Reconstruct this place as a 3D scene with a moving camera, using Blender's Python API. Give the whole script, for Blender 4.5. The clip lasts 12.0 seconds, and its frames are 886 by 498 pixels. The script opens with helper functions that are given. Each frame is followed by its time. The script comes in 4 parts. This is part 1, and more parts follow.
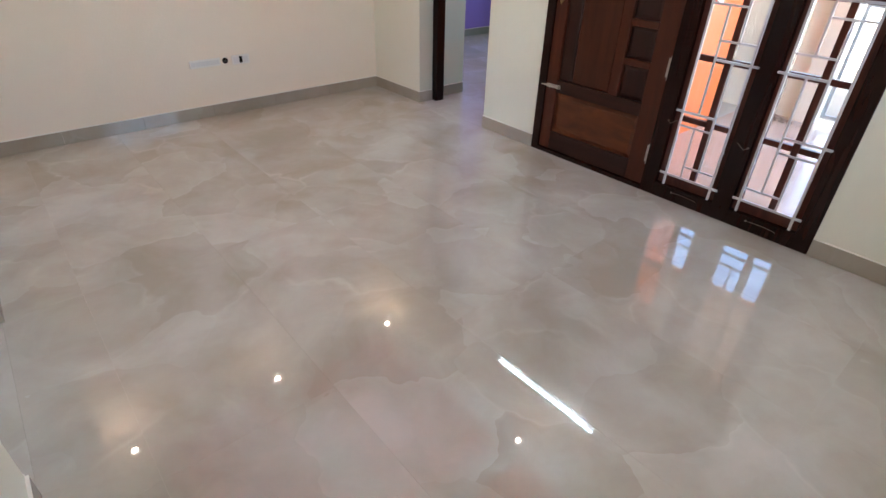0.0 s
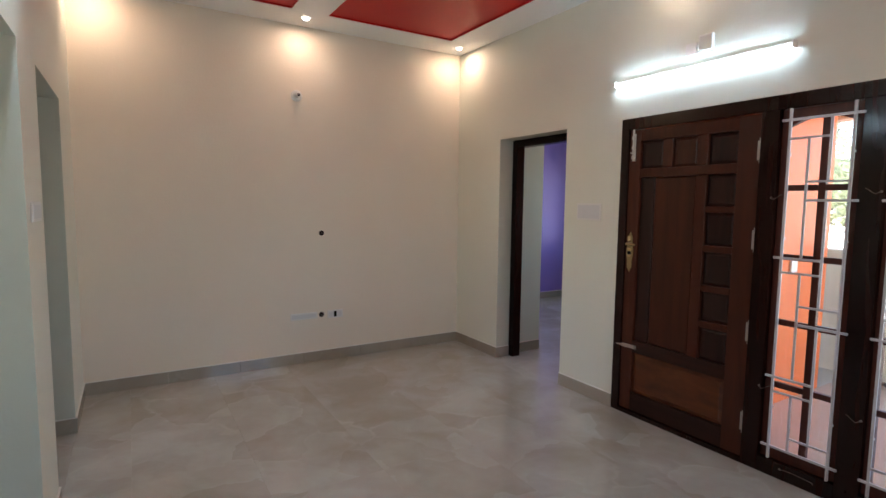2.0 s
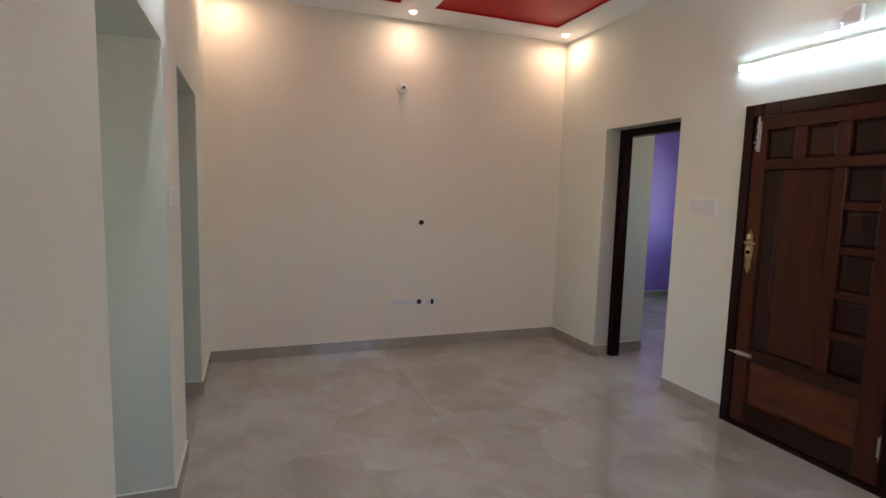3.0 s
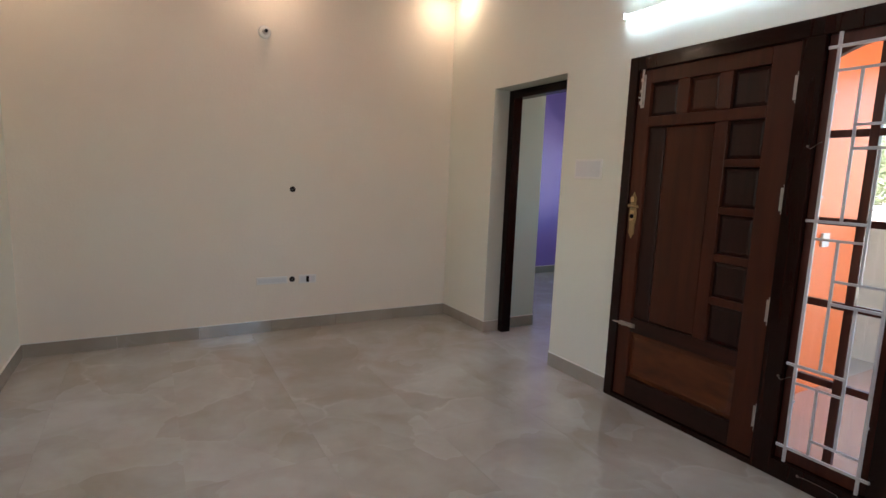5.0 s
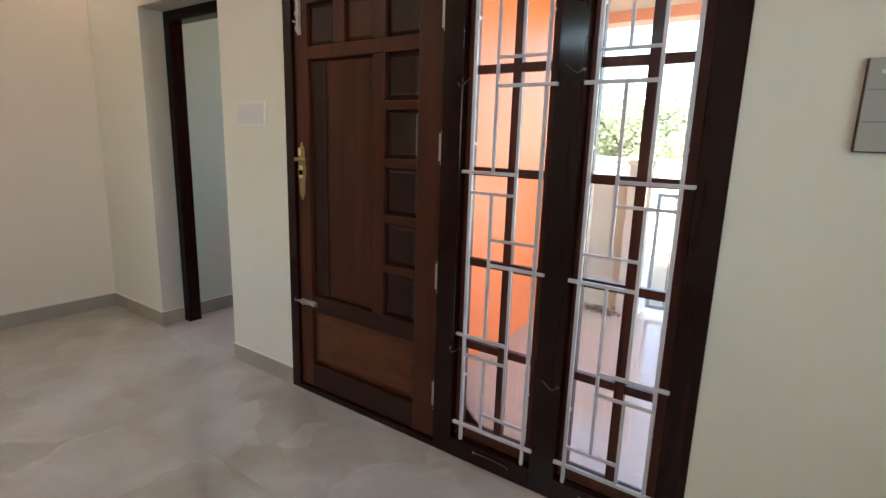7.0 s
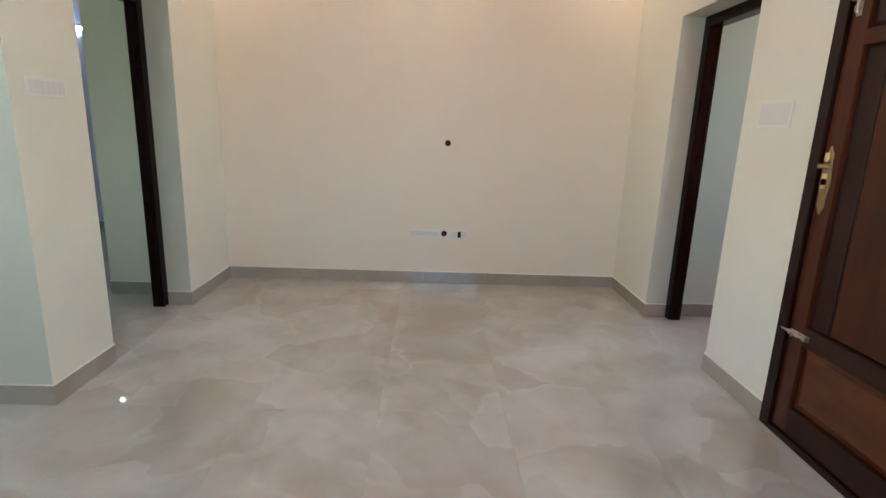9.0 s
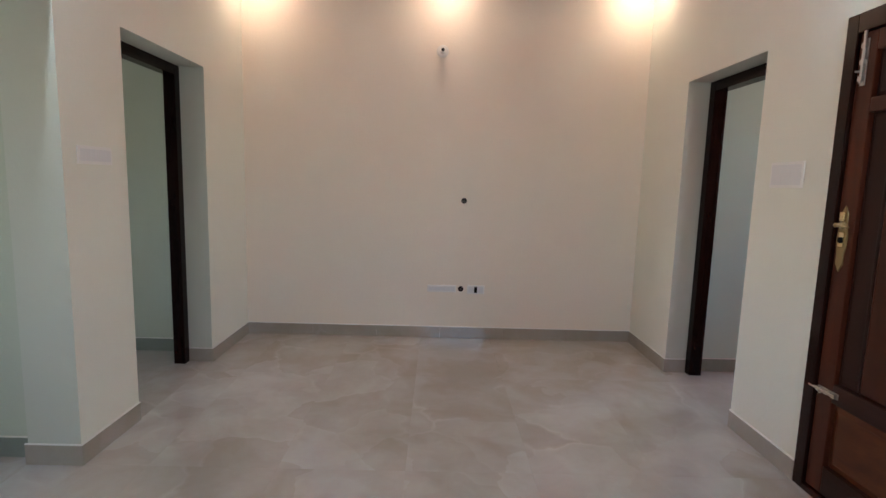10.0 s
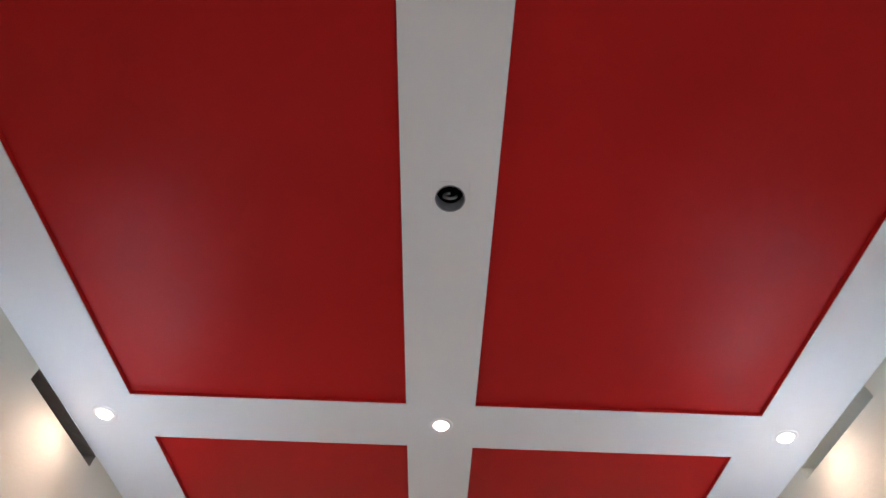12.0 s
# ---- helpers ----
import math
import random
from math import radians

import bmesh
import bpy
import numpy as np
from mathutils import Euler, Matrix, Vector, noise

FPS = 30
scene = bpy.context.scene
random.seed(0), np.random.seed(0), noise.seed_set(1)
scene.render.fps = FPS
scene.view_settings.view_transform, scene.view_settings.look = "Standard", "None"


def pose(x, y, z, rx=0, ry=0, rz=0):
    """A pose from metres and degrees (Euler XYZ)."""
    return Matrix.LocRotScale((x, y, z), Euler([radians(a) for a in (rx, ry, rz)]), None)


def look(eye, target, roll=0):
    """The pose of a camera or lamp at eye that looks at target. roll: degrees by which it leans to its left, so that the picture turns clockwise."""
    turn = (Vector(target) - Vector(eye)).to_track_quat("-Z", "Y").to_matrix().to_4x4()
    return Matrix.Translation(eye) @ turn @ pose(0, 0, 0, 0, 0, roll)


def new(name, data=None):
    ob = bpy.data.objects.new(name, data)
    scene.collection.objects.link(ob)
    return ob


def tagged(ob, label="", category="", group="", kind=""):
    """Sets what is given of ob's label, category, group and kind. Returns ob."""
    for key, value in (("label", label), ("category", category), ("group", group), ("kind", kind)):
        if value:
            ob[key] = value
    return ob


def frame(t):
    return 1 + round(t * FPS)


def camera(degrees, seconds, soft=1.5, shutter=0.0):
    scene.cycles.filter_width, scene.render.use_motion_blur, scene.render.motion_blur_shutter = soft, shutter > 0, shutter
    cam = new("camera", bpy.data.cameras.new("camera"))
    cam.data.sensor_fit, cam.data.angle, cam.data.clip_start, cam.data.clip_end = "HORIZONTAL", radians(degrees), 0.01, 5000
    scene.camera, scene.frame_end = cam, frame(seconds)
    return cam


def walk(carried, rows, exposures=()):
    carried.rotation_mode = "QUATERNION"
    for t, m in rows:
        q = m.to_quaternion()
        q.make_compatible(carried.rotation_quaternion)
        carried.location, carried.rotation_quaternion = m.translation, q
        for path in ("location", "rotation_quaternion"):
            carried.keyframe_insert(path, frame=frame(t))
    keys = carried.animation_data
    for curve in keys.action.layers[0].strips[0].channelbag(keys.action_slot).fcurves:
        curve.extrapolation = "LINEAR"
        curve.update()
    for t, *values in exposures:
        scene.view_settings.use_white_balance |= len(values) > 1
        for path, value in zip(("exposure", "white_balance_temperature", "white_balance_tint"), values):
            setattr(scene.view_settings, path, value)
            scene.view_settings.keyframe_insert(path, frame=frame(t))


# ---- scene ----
cam = camera(81.2, 12.0)
EXPOSURES = [
    (0.0, 3.32, 6000, 14), (0.7, 2.76, 6100, 11), (1.4, 2.53, 6100, 12), (2.7, 2.46, 6150, 16), (4.5, 2.55, 6150, 16), (5.0, 2.55, 6150, 13), (5.5, 2.53, 6150, 7), (6.7, 2.81, 6150, 10),
    (8.3, 3.08, 6050, 4), (9.0, 3.23, 5950, 9), (9.6, 2.9, 6000, 16), (10.2, 2.7, 6000, 16), (10.6, 2.6, 6050, 17), (11.0, 2.15, 6200, 29), (11.5, 2.09, 6200, 27), (12.0, 2.43, 6200, 24)]
PATH = [
    (0, (0.317, -4.672, 1.51), (1.427, -3.404, 0.433), 1.6),
    (0.5, (0.409, -4.782, 1.494), (1.584, -3.303, 0.837), 1.9),
    (1, (0.325, -4.76, 1.444), (1.552, -3.212, 1.132), 2.1),
    (1.5, (0.359, -4.745, 1.5), (1.537, -3.142, 1.298), 1.3),
    (2, (0.341, -4.741, 1.521), (1.377, -3.039, 1.343), 0.7),
    (2.5, (0.355, -4.758, 1.49), (1.155, -2.934, 1.315), 1.3),
    (2.7, (0.344, -4.765, 1.516), (1.055, -2.906, 1.312), 1.3),
    (4.5, (0.669, -4.489, 1.409), (1.333, -2.617, 1.175), 2.0),
    (5, (0.825, -4.472, 1.372), (1.807, -2.752, 1.098), 2.2),
    (5.5, (1.094, -4.37, 1.361), (2.416, -2.91, 1.015), 2.6),
    (6, (1.292, -4.302, 1.342), (2.848, -3.104, 0.964), 2.3),
    (6.5, (1.496, -4.35, 1.334), (3.127, -3.262, 0.941), 2.2),
    (6.7, (1.588, -4.378, 1.344), (3.227, -3.306, 0.94), 2.0),
    (8.5, (1.832, -4.342, 1.371), (2.256, -2.44, 0.924), 0.9),
    (9, (1.762, -4.429, 1.347), (1.812, -2.482, 0.891), 2.0),
    (9.5, (1.668, -4.45, 1.352), (1.653, -2.489, 0.958), 1.7),
    (10, (1.656, -4.488, 1.385), (1.682, -2.505, 1.126), 1.6),
    (10.5, (1.698, -4.54, 1.512), (1.694, -2.541, 1.568), 1.7),
    (10.8, (1.702, -4.553, 1.55), (1.666, -2.59, 1.93), 1.6),
    (10.9, (1.718, -4.57, 1.56), (1.662, -2.634, 2.06), 1.8),
    (11, (1.705, -4.578, 1.581), (1.662, -2.676, 2.195), 1.7),
    (11.5, (1.689, -4.61, 1.651), (1.673, -2.984, 2.816), 1.7),
    (12, (1.678, -4.62, 1.654), (1.672, -3.445, 3.272), 2.2),
]
walk(cam, [(t, look(eye, target, roll)) for t, eye, target, roll in PATH], exposures=EXPOSURES)

# ---- world, sun, lamps ----
world = bpy.data.worlds.new("world")
world.use_nodes = True
scene.world = world
wn, wl = world.node_tree.nodes, world.node_tree.links
sky = wn.new("ShaderNodeTexSky")
sky.sky_type = "NISHITA"
sky.sun_disc = False
sky.sun_elevation = radians(48)
sky.sun_rotation = radians(280)
wl.new(sky.outputs[0], wn["Background"].inputs[0])
wn["Background"].inputs[1].default_value = 0.15
sun = new("sun", bpy.data.lights.new("sun", "SUN"))
sun.data.energy = 5.0
sun.data.angle = radians(0.5)
sun.data.color = (1.0, 0.95, 0.86)
sun.matrix_world = look((math.sin(radians(280)) * math.cos(radians(48)) * 20, math.cos(radians(280)) * math.cos(radians(48)) * 20, math.sin(radians(48)) * 20), (0, 0, 0))

SPOT_W = 0.62
TUBE_E = 14.5
DISC_E = 10.0


def sky_fill_lamp(x, y, z, w, h, facing, power, color=(0.90, 0.98, 0.97)):
    """Area lamp standing in for sky light at a window opening; facing +1 shines towards +x."""
    a = new("sky_fill_light", bpy.data.lights.new("sky_fill_light", "AREA"))
    a.data.shape, a.data.size, a.data.size_y, a.data.energy = "RECTANGLE", w, h, power
    a.data.color = color
    a.matrix_world = pose(x, y, z, 90, 0, -90 * facing)
    return a


# added fill for the side rooms, whose windows are unseen
sky_fill_lamp(6.72, 0.3, 1.5, 1.1, 1.1, -1, 1.6)
sky_fill_lamp(5.49, -1.7, 1.5, 0.9, 1.1, -1, 1.0)
sky_fill_lamp(-3.17, -1.25, 1.5, 0.6, 0.9, 1, 0.35, (1.0, 0.98, 0.93))
sky_fill_lamp(-3.17, -3.3, 1.5, 1.1, 1.1, 1, 0.25, (1.0, 0.98, 0.93))
# sky behind the hall's south window
south = sky_fill_lamp(2.065, -5.45, 1.5, 1.15, 1.15, 1, 3.0)
south.matrix_world = pose(2.065, -5.42, 1.5, 90, 0, 0)


# ---- materials ----
def mat(name, color, rough=0.6, metal=0.0, spec=0.5, coat=0.0, bump=0.0, bump_scale=60.0, var=0.0, var_scale=2.0, emit=0.0):
    m = bpy.data.materials.new(name)
    m.use_nodes = True
    n, l = m.node_tree.nodes, m.node_tree.links
    b = n["Principled BSDF"]
    b.inputs["Base Color"].default_value = (*color, 1)
    b.inputs["Roughness"].default_value = rough
    b.inputs["Metallic"].default_value = metal
    b.inputs["Specular IOR Level"].default_value = spec
    b.inputs["Coat Weight"].default_value = coat
    b.inputs["Coat Roughness"].default_value = 0.08
    if emit:
        b.inputs["Emission Color"].default_value = (*color, 1)
        b.inputs["Emission Strength"].default_value = emit
    co = n.new("ShaderNodeTexCoord")
    if var:
        t = n.new("ShaderNodeTexNoise")
        t.inputs["Scale"].default_value = var_scale
        t.inputs["Detail"].default_value = 6
        l.new(co.outputs["Object"], t.inputs["Vector"])
        mx = n.new("ShaderNodeMix")
        mx.data_type = "RGBA"
        mx.inputs[6].default_value = (*[c * (1 - var) for c in color], 1)
        mx.inputs[7].default_value = (*[min(1, c * (1 + var)) for c in color], 1)
        l.new(t.outputs["Fac"], mx.inputs[0])
        l.new(mx.outputs[2], b.inputs["Base Color"])
    if bump:
        t = n.new("ShaderNodeTexNoise")
        t.inputs["Scale"].default_value = bump_scale
        t.inputs["Detail"].default_value = 5
        l.new(co.outputs["Object"], t.inputs["Vector"])
        bp = n.new("ShaderNodeBump")
        bp.inputs["Strength"].default_value = bump
        bp.inputs["Distance"].default_value = 0.01
        l.new(t.outputs["Fac"], bp.inputs["Height"])
        l.new(bp.outputs[0], b.inputs["Normal"])
    return m


def ramp(n, stops):
    r = n.new("ShaderNodeValToRGB")
    e = r.color_ramp.elements
    while len(e) < len(stops):
        e.new(0.5)
    for k, (p, c) in zip(e, stops):
        k.position, k.color = p, (*c, 1)
    return r


def wood(name, dark, light, rough=0.3, coat=0.35, grain=(9, 9, 0.9), spec=0.5):
    m = mat(name, light, rough, coat=coat, spec=spec)
    n, l = m.node_tree.nodes, m.node_tree.links
    b = n["Principled BSDF"]
    co, mp = n.new("ShaderNodeTexCoord"), n.new("ShaderNodeMapping")
    mp.inputs["Scale"].default_value = grain
    info = n.new("ShaderNodeObjectInfo")
    add = n.new("ShaderNodeVectorMath")
    add.operation = "ADD"
    l.new(co.outputs["Object"], mp.inputs[0])
    l.new(mp.outputs[0], add.inputs[0])
    l.new(info.outputs["Random"], add.inputs[1])
    t = n.new("ShaderNodeTexNoise")
    t.inputs["Scale"].default_value = 2.0
    t.inputs["Detail"].default_value = 5
    t.inputs["Distortion"].default_value = 0.8
    l.new(add.outputs[0], t.inputs["Vector"])
    r = ramp(n, [(0.3, dark), (0.52, tuple((a + c) / 2 for a, c in zip(dark, light))), (0.72, light)])
    l.new(t.outputs["Fac"], r.inputs[0])
    l.new(r.outputs[0], b.inputs["Base Color"])
    bp = n.new("ShaderNodeBump")
    bp.inputs["Strength"].default_value = 0.05
    bp.inputs["Distance"].default_value = 0.003
    l.new(t.outputs["Fac"], bp.inputs["Height"])
    l.new(bp.outputs[0], b.inputs["Normal"])
    return m


def marble(name, tint=1.0, rough=0.05, contrast=1.0, warm=(1.0, 1.0, 1.0)):
    """Polished beige-grey marble: soft clouds, torn-edged patches and few pale veins, other in every tile."""
    m = mat(name, (0.5, 0.45, 0.4), rough, spec=0.7)
    n, l = m.node_tree.nodes, m.node_tree.links
    b = n["Principled BSDF"]
    b.inputs["IOR"].default_value = 1.62

    def math_node(op, a, v=None, clamp=False):
        k = n.new("ShaderNodeMath")
        k.operation, k.use_clamp = op, clamp
        l.new(a, k.inputs[0])
        if v is not None:
            if isinstance(v, float):
                k.inputs[1].default_value = v
            else:
                l.new(v, k.inputs[1])
        return k.outputs[0]

    co, info = n.new("ShaderNodeNewGeometry"), n.new("ShaderNodeObjectInfo")
    sc = n.new("ShaderNodeVectorMath")
    sc.operation = "SCALE"
    sc.inputs["Scale"].default_value = 0.16
    l.new(info.outputs["Random"], sc.inputs[0])
    add = n.new("ShaderNodeVectorMath")
    l.new(co.outputs["Position"], add.inputs[0])
    l.new(sc.outputs[0], add.inputs[1])
    warp = n.new("ShaderNodeTexNoise")
    warp.inputs["Scale"].default_value = 1.6
    warp.inputs["Detail"].default_value = 4
    l.new(add.outputs[0], warp.inputs["Vector"])
    wv = n.new("ShaderNodeVectorMath")
    wv.operation = "MULTIPLY_ADD"
    wv.inputs[1].default_value = (0.7, 0.7, 0.7)
    l.new(warp.outputs["Color"], wv.inputs[0])
    l.new(add.outputs[0], wv.inputs[2])
    cell = n.new("ShaderNodeTexVoronoi")
    cell.inputs["Scale"].default_value = 1.9
    l.new(wv.outputs[0], cell.inputs["Vector"])
    edge = n.new("ShaderNodeTexVoronoi")
    edge.feature = "DISTANCE_TO_EDGE"
    edge.inputs["Scale"].default_value = 1.9
    l.new(wv.outputs[0], edge.inputs["Vector"])
    cloud = n.new("ShaderNodeTexNoise")
    cloud.inputs["Scale"].default_value = 1.7
    cloud.inputs["Detail"].default_value = 6
    cloud.inputs["Roughness"].default_value = 0.55
    l.new(wv.outputs[0], cloud.inputs["Vector"])
    sep = n.new("ShaderNodeSeparateColor")
    l.new(cell.outputs["Color"], sep.inputs[0])
    tone = math_node("ADD", math_node("MULTIPLY", sep.outputs[0], 0.20 * contrast), math_node("MULTIPLY", cloud.outputs["Fac"], 0.85))
    base = [(0.34, (0.31, 0.284, 0.24)), (0.50, (0.392, 0.381, 0.342)), (0.62, (0.457, 0.459, 0.437)), (0.78, (0.56, 0.56, 0.55))]
    mid = (0.433, 0.424, 0.389)
    r = ramp(n, [(p, tuple((k * contrast + q * (1 - contrast)) * tint * w for k, q, w in zip(c, mid, warm))) for p, c in base])
    l.new(tone, r.inputs[0])
    mask = n.new("ShaderNodeTexNoise")
    mask.inputs["Scale"].default_value = 2.3
    l.new(add.outputs[0], mask.inputs["Vector"])
    mk = n.new("ShaderNodeMapRange")
    mk.inputs["From Min"].default_value = 0.5
    mk.inputs["From Max"].default_value = 0.68
    l.new(mask.outputs["Fac"], mk.inputs[0])
    ln = n.new("ShaderNodeMapRange")
    ln.inputs["From Min"].default_value = 0.045
    ln.inputs["From Max"].default_value = 0.0
    ln.inputs["To Max"].default_value = 0.35 * contrast
    l.new(edge.outputs["Distance"], ln.inputs[0])
    vein = n.new("ShaderNodeMix")
    vein.data_type = "RGBA"
    vein.inputs[7].default_value = (0.64 * tint, 0.61 * tint, 0.57 * tint, 1)
    l.new(math_node("MULTIPLY", mk.outputs[0], ln.outputs[0]), vein.inputs[0])
    l.new(r.outputs[0], vein.inputs[6])
    # broad pale swaths, and faint rust-brown clouds beside them
    swath = n.new("ShaderNodeTexVoronoi")
    swath.feature = "DISTANCE_TO_EDGE"
    swath.inputs["Scale"].default_value = 0.85
    l.new(wv.outputs[0], swath.inputs["Vector"])
    sw = n.new("ShaderNodeMapRange")
    sw.interpolation_type = "SMOOTHSTEP"
    sw.inputs["From Min"].default_value = 0.11
    sw.inputs["From Max"].default_value = 0.0
    sw.inputs["To Max"].default_value = 0.20 * contrast
    l.new(swath.outputs["Distance"], sw.inputs[0])
    pale = n.new("ShaderNodeMix")
    pale.data_type = "RGBA"
    pale.inputs[7].default_value = (0.60 * tint, 0.59 * tint, 0.58 * tint, 1)
    l.new(sw.outputs[0], pale.inputs[0])
    l.new(vein.outputs[2], pale.inputs[6])
    rust = n.new("ShaderNodeTexNoise")
    rust.inputs["Scale"].default_value = 1.1
    rust.inputs["Detail"].default_value = 7
    rust.inputs["Distortion"].default_value = 1.2
    l.new(add.outputs[0], rust.inputs["Vector"])
    rm = n.new("ShaderNodeMapRange")
    rm.inputs["From Min"].default_value = 0.54
    rm.inputs["From Max"].default_value = 0.70
    rm.inputs["To Max"].default_value = 0.36 * contrast
    l.new(rust.outputs["Fac"], rm.inputs[0])
    brown = n.new("ShaderNodeMix")
    brown.data_type = "RGBA"
    brown.inputs[7].default_value = (0.35 * tint, 0.295 * tint, 0.235 * tint, 1)
    l.new(rm.outputs[0], brown.inputs[0])
    l.new(pale.outputs[2], brown.inputs[6])
    l.new(brown.outputs[2], b.inputs["Base Color"])
    return m


# north wall has a warmer base colour than the side walls
M_WALL_N = mat("warmer_cream_wall", (0.775, 0.692, 0.58), 0.62, bump=0.12, bump_scale=55, var=0.03, var_scale=1.1)
M_WALL = mat("cream_wall_paint", (0.71, 0.702, 0.605), 0.62, bump=0.12, bump_scale=55, var=0.025, var_scale=1.3)
M_AQUA = mat("pale_aqua_wall_paint", (0.44, 0.56, 0.48), 0.6, bump=0.1, bump_scale=55, var=0.02)
M_PALE = mat("pale_green_wall_paint", (0.45, 0.49, 0.395), 0.6, bump=0.1, bump_scale=55, var=0.02)
M_REVEAL = mat("pale_reveal_paint", (0.51, 0.53, 0.455), 0.6, bump=0.1, bump_scale=55, var=0.02)
# dark colour that stands for the shade inside the west slots
M_SLOT_SHADE = mat("dark_slot_shade", (0.27, 0.245, 0.22), 0.95, bump=0.6, bump_scale=40, var=0.3, var_scale=12)
M_LAVENDER = mat("pale_lavender_wall_paint", (0.40, 0.41, 0.56), 0.6, bump=0.1, bump_scale=55, var=0.03)
M_PURPLE = mat("purple_wall_paint", (0.18, 0.135, 0.45), 0.5, bump=0.1, var=0.04)
M_WHITE = mat("white_ceiling_paint", (0.88, 0.88, 0.86), 0.6, bump=0.05, bump_scale=40, var=0.015)
M_RED = mat("red_panel_paint", (0.53, 0.017, 0.014), 0.42, spec=0.14, bump=0.05, bump_scale=90, var=0.06, var_scale=3)
M_ORANGE = mat("orange_wall_paint", (0.85, 0.17, 0.03), 0.4, bump=0.08, var=0.04)
M_BAND = mat("pale_orange_band_paint", (0.80, 0.34, 0.20), 0.6, var=0.05)
M_CREAM_OUT = mat("cream_outside_paint", (0.80, 0.72, 0.60), 0.7, bump=0.15, var=0.05)
M_FLOOR = marble("polished_marble_tile", 0.95, 0.018, 0.80, (1.03, 1.0, 0.985))
M_SKIRT = marble("skirting_tile", 0.74, 0.08, 0.5, (1.08, 0.98, 0.88))
M_SKIRT_DIM = marble("grey_skirting_tile", 0.6, 0.08, 0.4, (0.86, 1.0, 0.92))
M_BEAD = mat("white_cement_bead", (0.72, 0.70, 0.64), 0.7)
M_GROUT = mat("tile_joint", (0.42, 0.39, 0.35), 0.6)
M_PORCH = mat("pink_porch_tile", (0.56, 0.42, 0.33), 0.15, var=0.1, var_scale=5)
M_FRAME = wood("dark_frame_wood", (0.008, 0.0022, 0.0015), (0.019, 0.0048, 0.0030), 0.13, 0.06, spec=0.22)
# frame wood at about half colour: doorway shade put into the wood
M_FRAME_SHADE = wood("shaded_jamb_wood", (0.005, 0.0018, 0.0014), (0.011, 0.0034, 0.0024), 0.25, 0.02, spec=0.12)
M_DOOR = wood("door_wood", (0.038, 0.0088, 0.0038), (0.067, 0.0155, 0.006), 0.33, 0.06, spec=0.26)
M_PANEL = wood("door_panel_wood", (0.036, 0.0095, 0.0042), (0.066, 0.017, 0.0068), 0.33, 0.06, spec=0.26)
M_LOWER = wood("lower_panel_wood", (0.052, 0.014, 0.006), (0.135, 0.040, 0.013), 0.30, 0.06, grain=(4, 1.6, 5), spec=0.26)
M_PANEL_D = wood("dark_door_panel_wood", (0.012, 0.0036, 0.0025), (0.028, 0.008, 0.0045), 0.36, 0.06, spec=0.26)
M_RAIL = wood("dark_rail_wood", (0.014, 0.004, 0.0025), (0.034, 0.009, 0.0045), 0.34, 0.06, grain=(9, 0.9, 9), spec=0.26)
M_STILE = wood("reddish_stile_wood", (0.050, 0.0115, 0.005), (0.082, 0.019, 0.007), 0.33, 0.06, spec=0.26)
M_SHUTTER = wood("shutter_wood", (0.045, 0.010, 0.007), (0.105, 0.026, 0.014), 0.34, 0.1, spec=0.25)
M_GATE = mat("grey_gate_paint", (0.32, 0.33, 0.33), 0.5)
M_GRILLE = mat("grille_paint", (0.54, 0.53, 0.55), 0.35, spec=0.5)
M_BRASS = mat("brass", (0.40, 0.30, 0.15), 0.36, metal=1.0)
M_PALEBRASS = mat("pale_brass", (0.86, 0.70, 0.40), 0.22, metal=1.0)
M_STEEL = mat("brushed_steel", (0.62, 0.60, 0.57), 0.3, metal=1.0)
M_HINGE = mat("zinc_hinge_steel", (0.52, 0.51, 0.49), 0.35, metal=0.7)
M_BLACK = mat("black_plastic", (0.003, 0.003, 0.0035), 0.8, spec=0.04)
M_PLASTIC = mat("white_plastic", (0.74, 0.72, 0.68), 0.3)
M_GREYPL = mat("pale_grey_plastic", (0.65, 0.64, 0.63), 0.3)
M_BOXGREY = mat("box_cover_grey", (0.38, 0.38, 0.35), 0.35)
M_DBSIDE = mat("brown_box_side", (0.07, 0.045, 0.035), 0.5)
# near-black colour for the shade inside holes and the socket slot
M_HOLE = mat("hole_depth_shade", (0.006, 0.005, 0.004), 0.9, spec=0.05)
M_DARKSTEEL = mat("tarnished_steel", (0.16, 0.14, 0.12), 0.4, metal=0.8)
M_TUBE = mat("cool_white_tube", (0.66, 0.88, 1.0), 0.5, emit=TUBE_E)
M_DIFF = mat("lamp_diffuser", (1.0, 0.92, 0.78), 0.5, emit=0.8)
M_DISC = mat("lit_lamp_face", (1.0, 0.95, 0.86), 0.5, emit=DISC_E)
M_GROUND = mat("ground_soil", (0.30, 0.24, 0.17), 0.95, bump=0.5, bump_scale=9, var=0.25, var_scale=1.4)
M_BARK = mat("bark", (0.14, 0.10, 0.07), 0.95, bump=0.6, bump_scale=14, var=0.3)
M_LEAF = mat("leaves", (0.30, 0.32, 0.20), 0.6, var=0.4, var_scale=1.1)
_n, _l = M_LEAF.node_tree.nodes, M_LEAF.node_tree.links
_t, _m = _n.new("ShaderNodeBsdfTranslucent"), _n.new("ShaderNodeMixShader")
_t.inputs[0].default_value = (0.52, 0.54, 0.34, 1)
_m.inputs[0].default_value = 0.55
_l.new(_n["Principled BSDF"].outputs[0], _m.inputs[1])
_l.new(_t.outputs[0], _m.inputs[2])
_l.new(_m.outputs[0], _n["Material Output"].inputs[0])
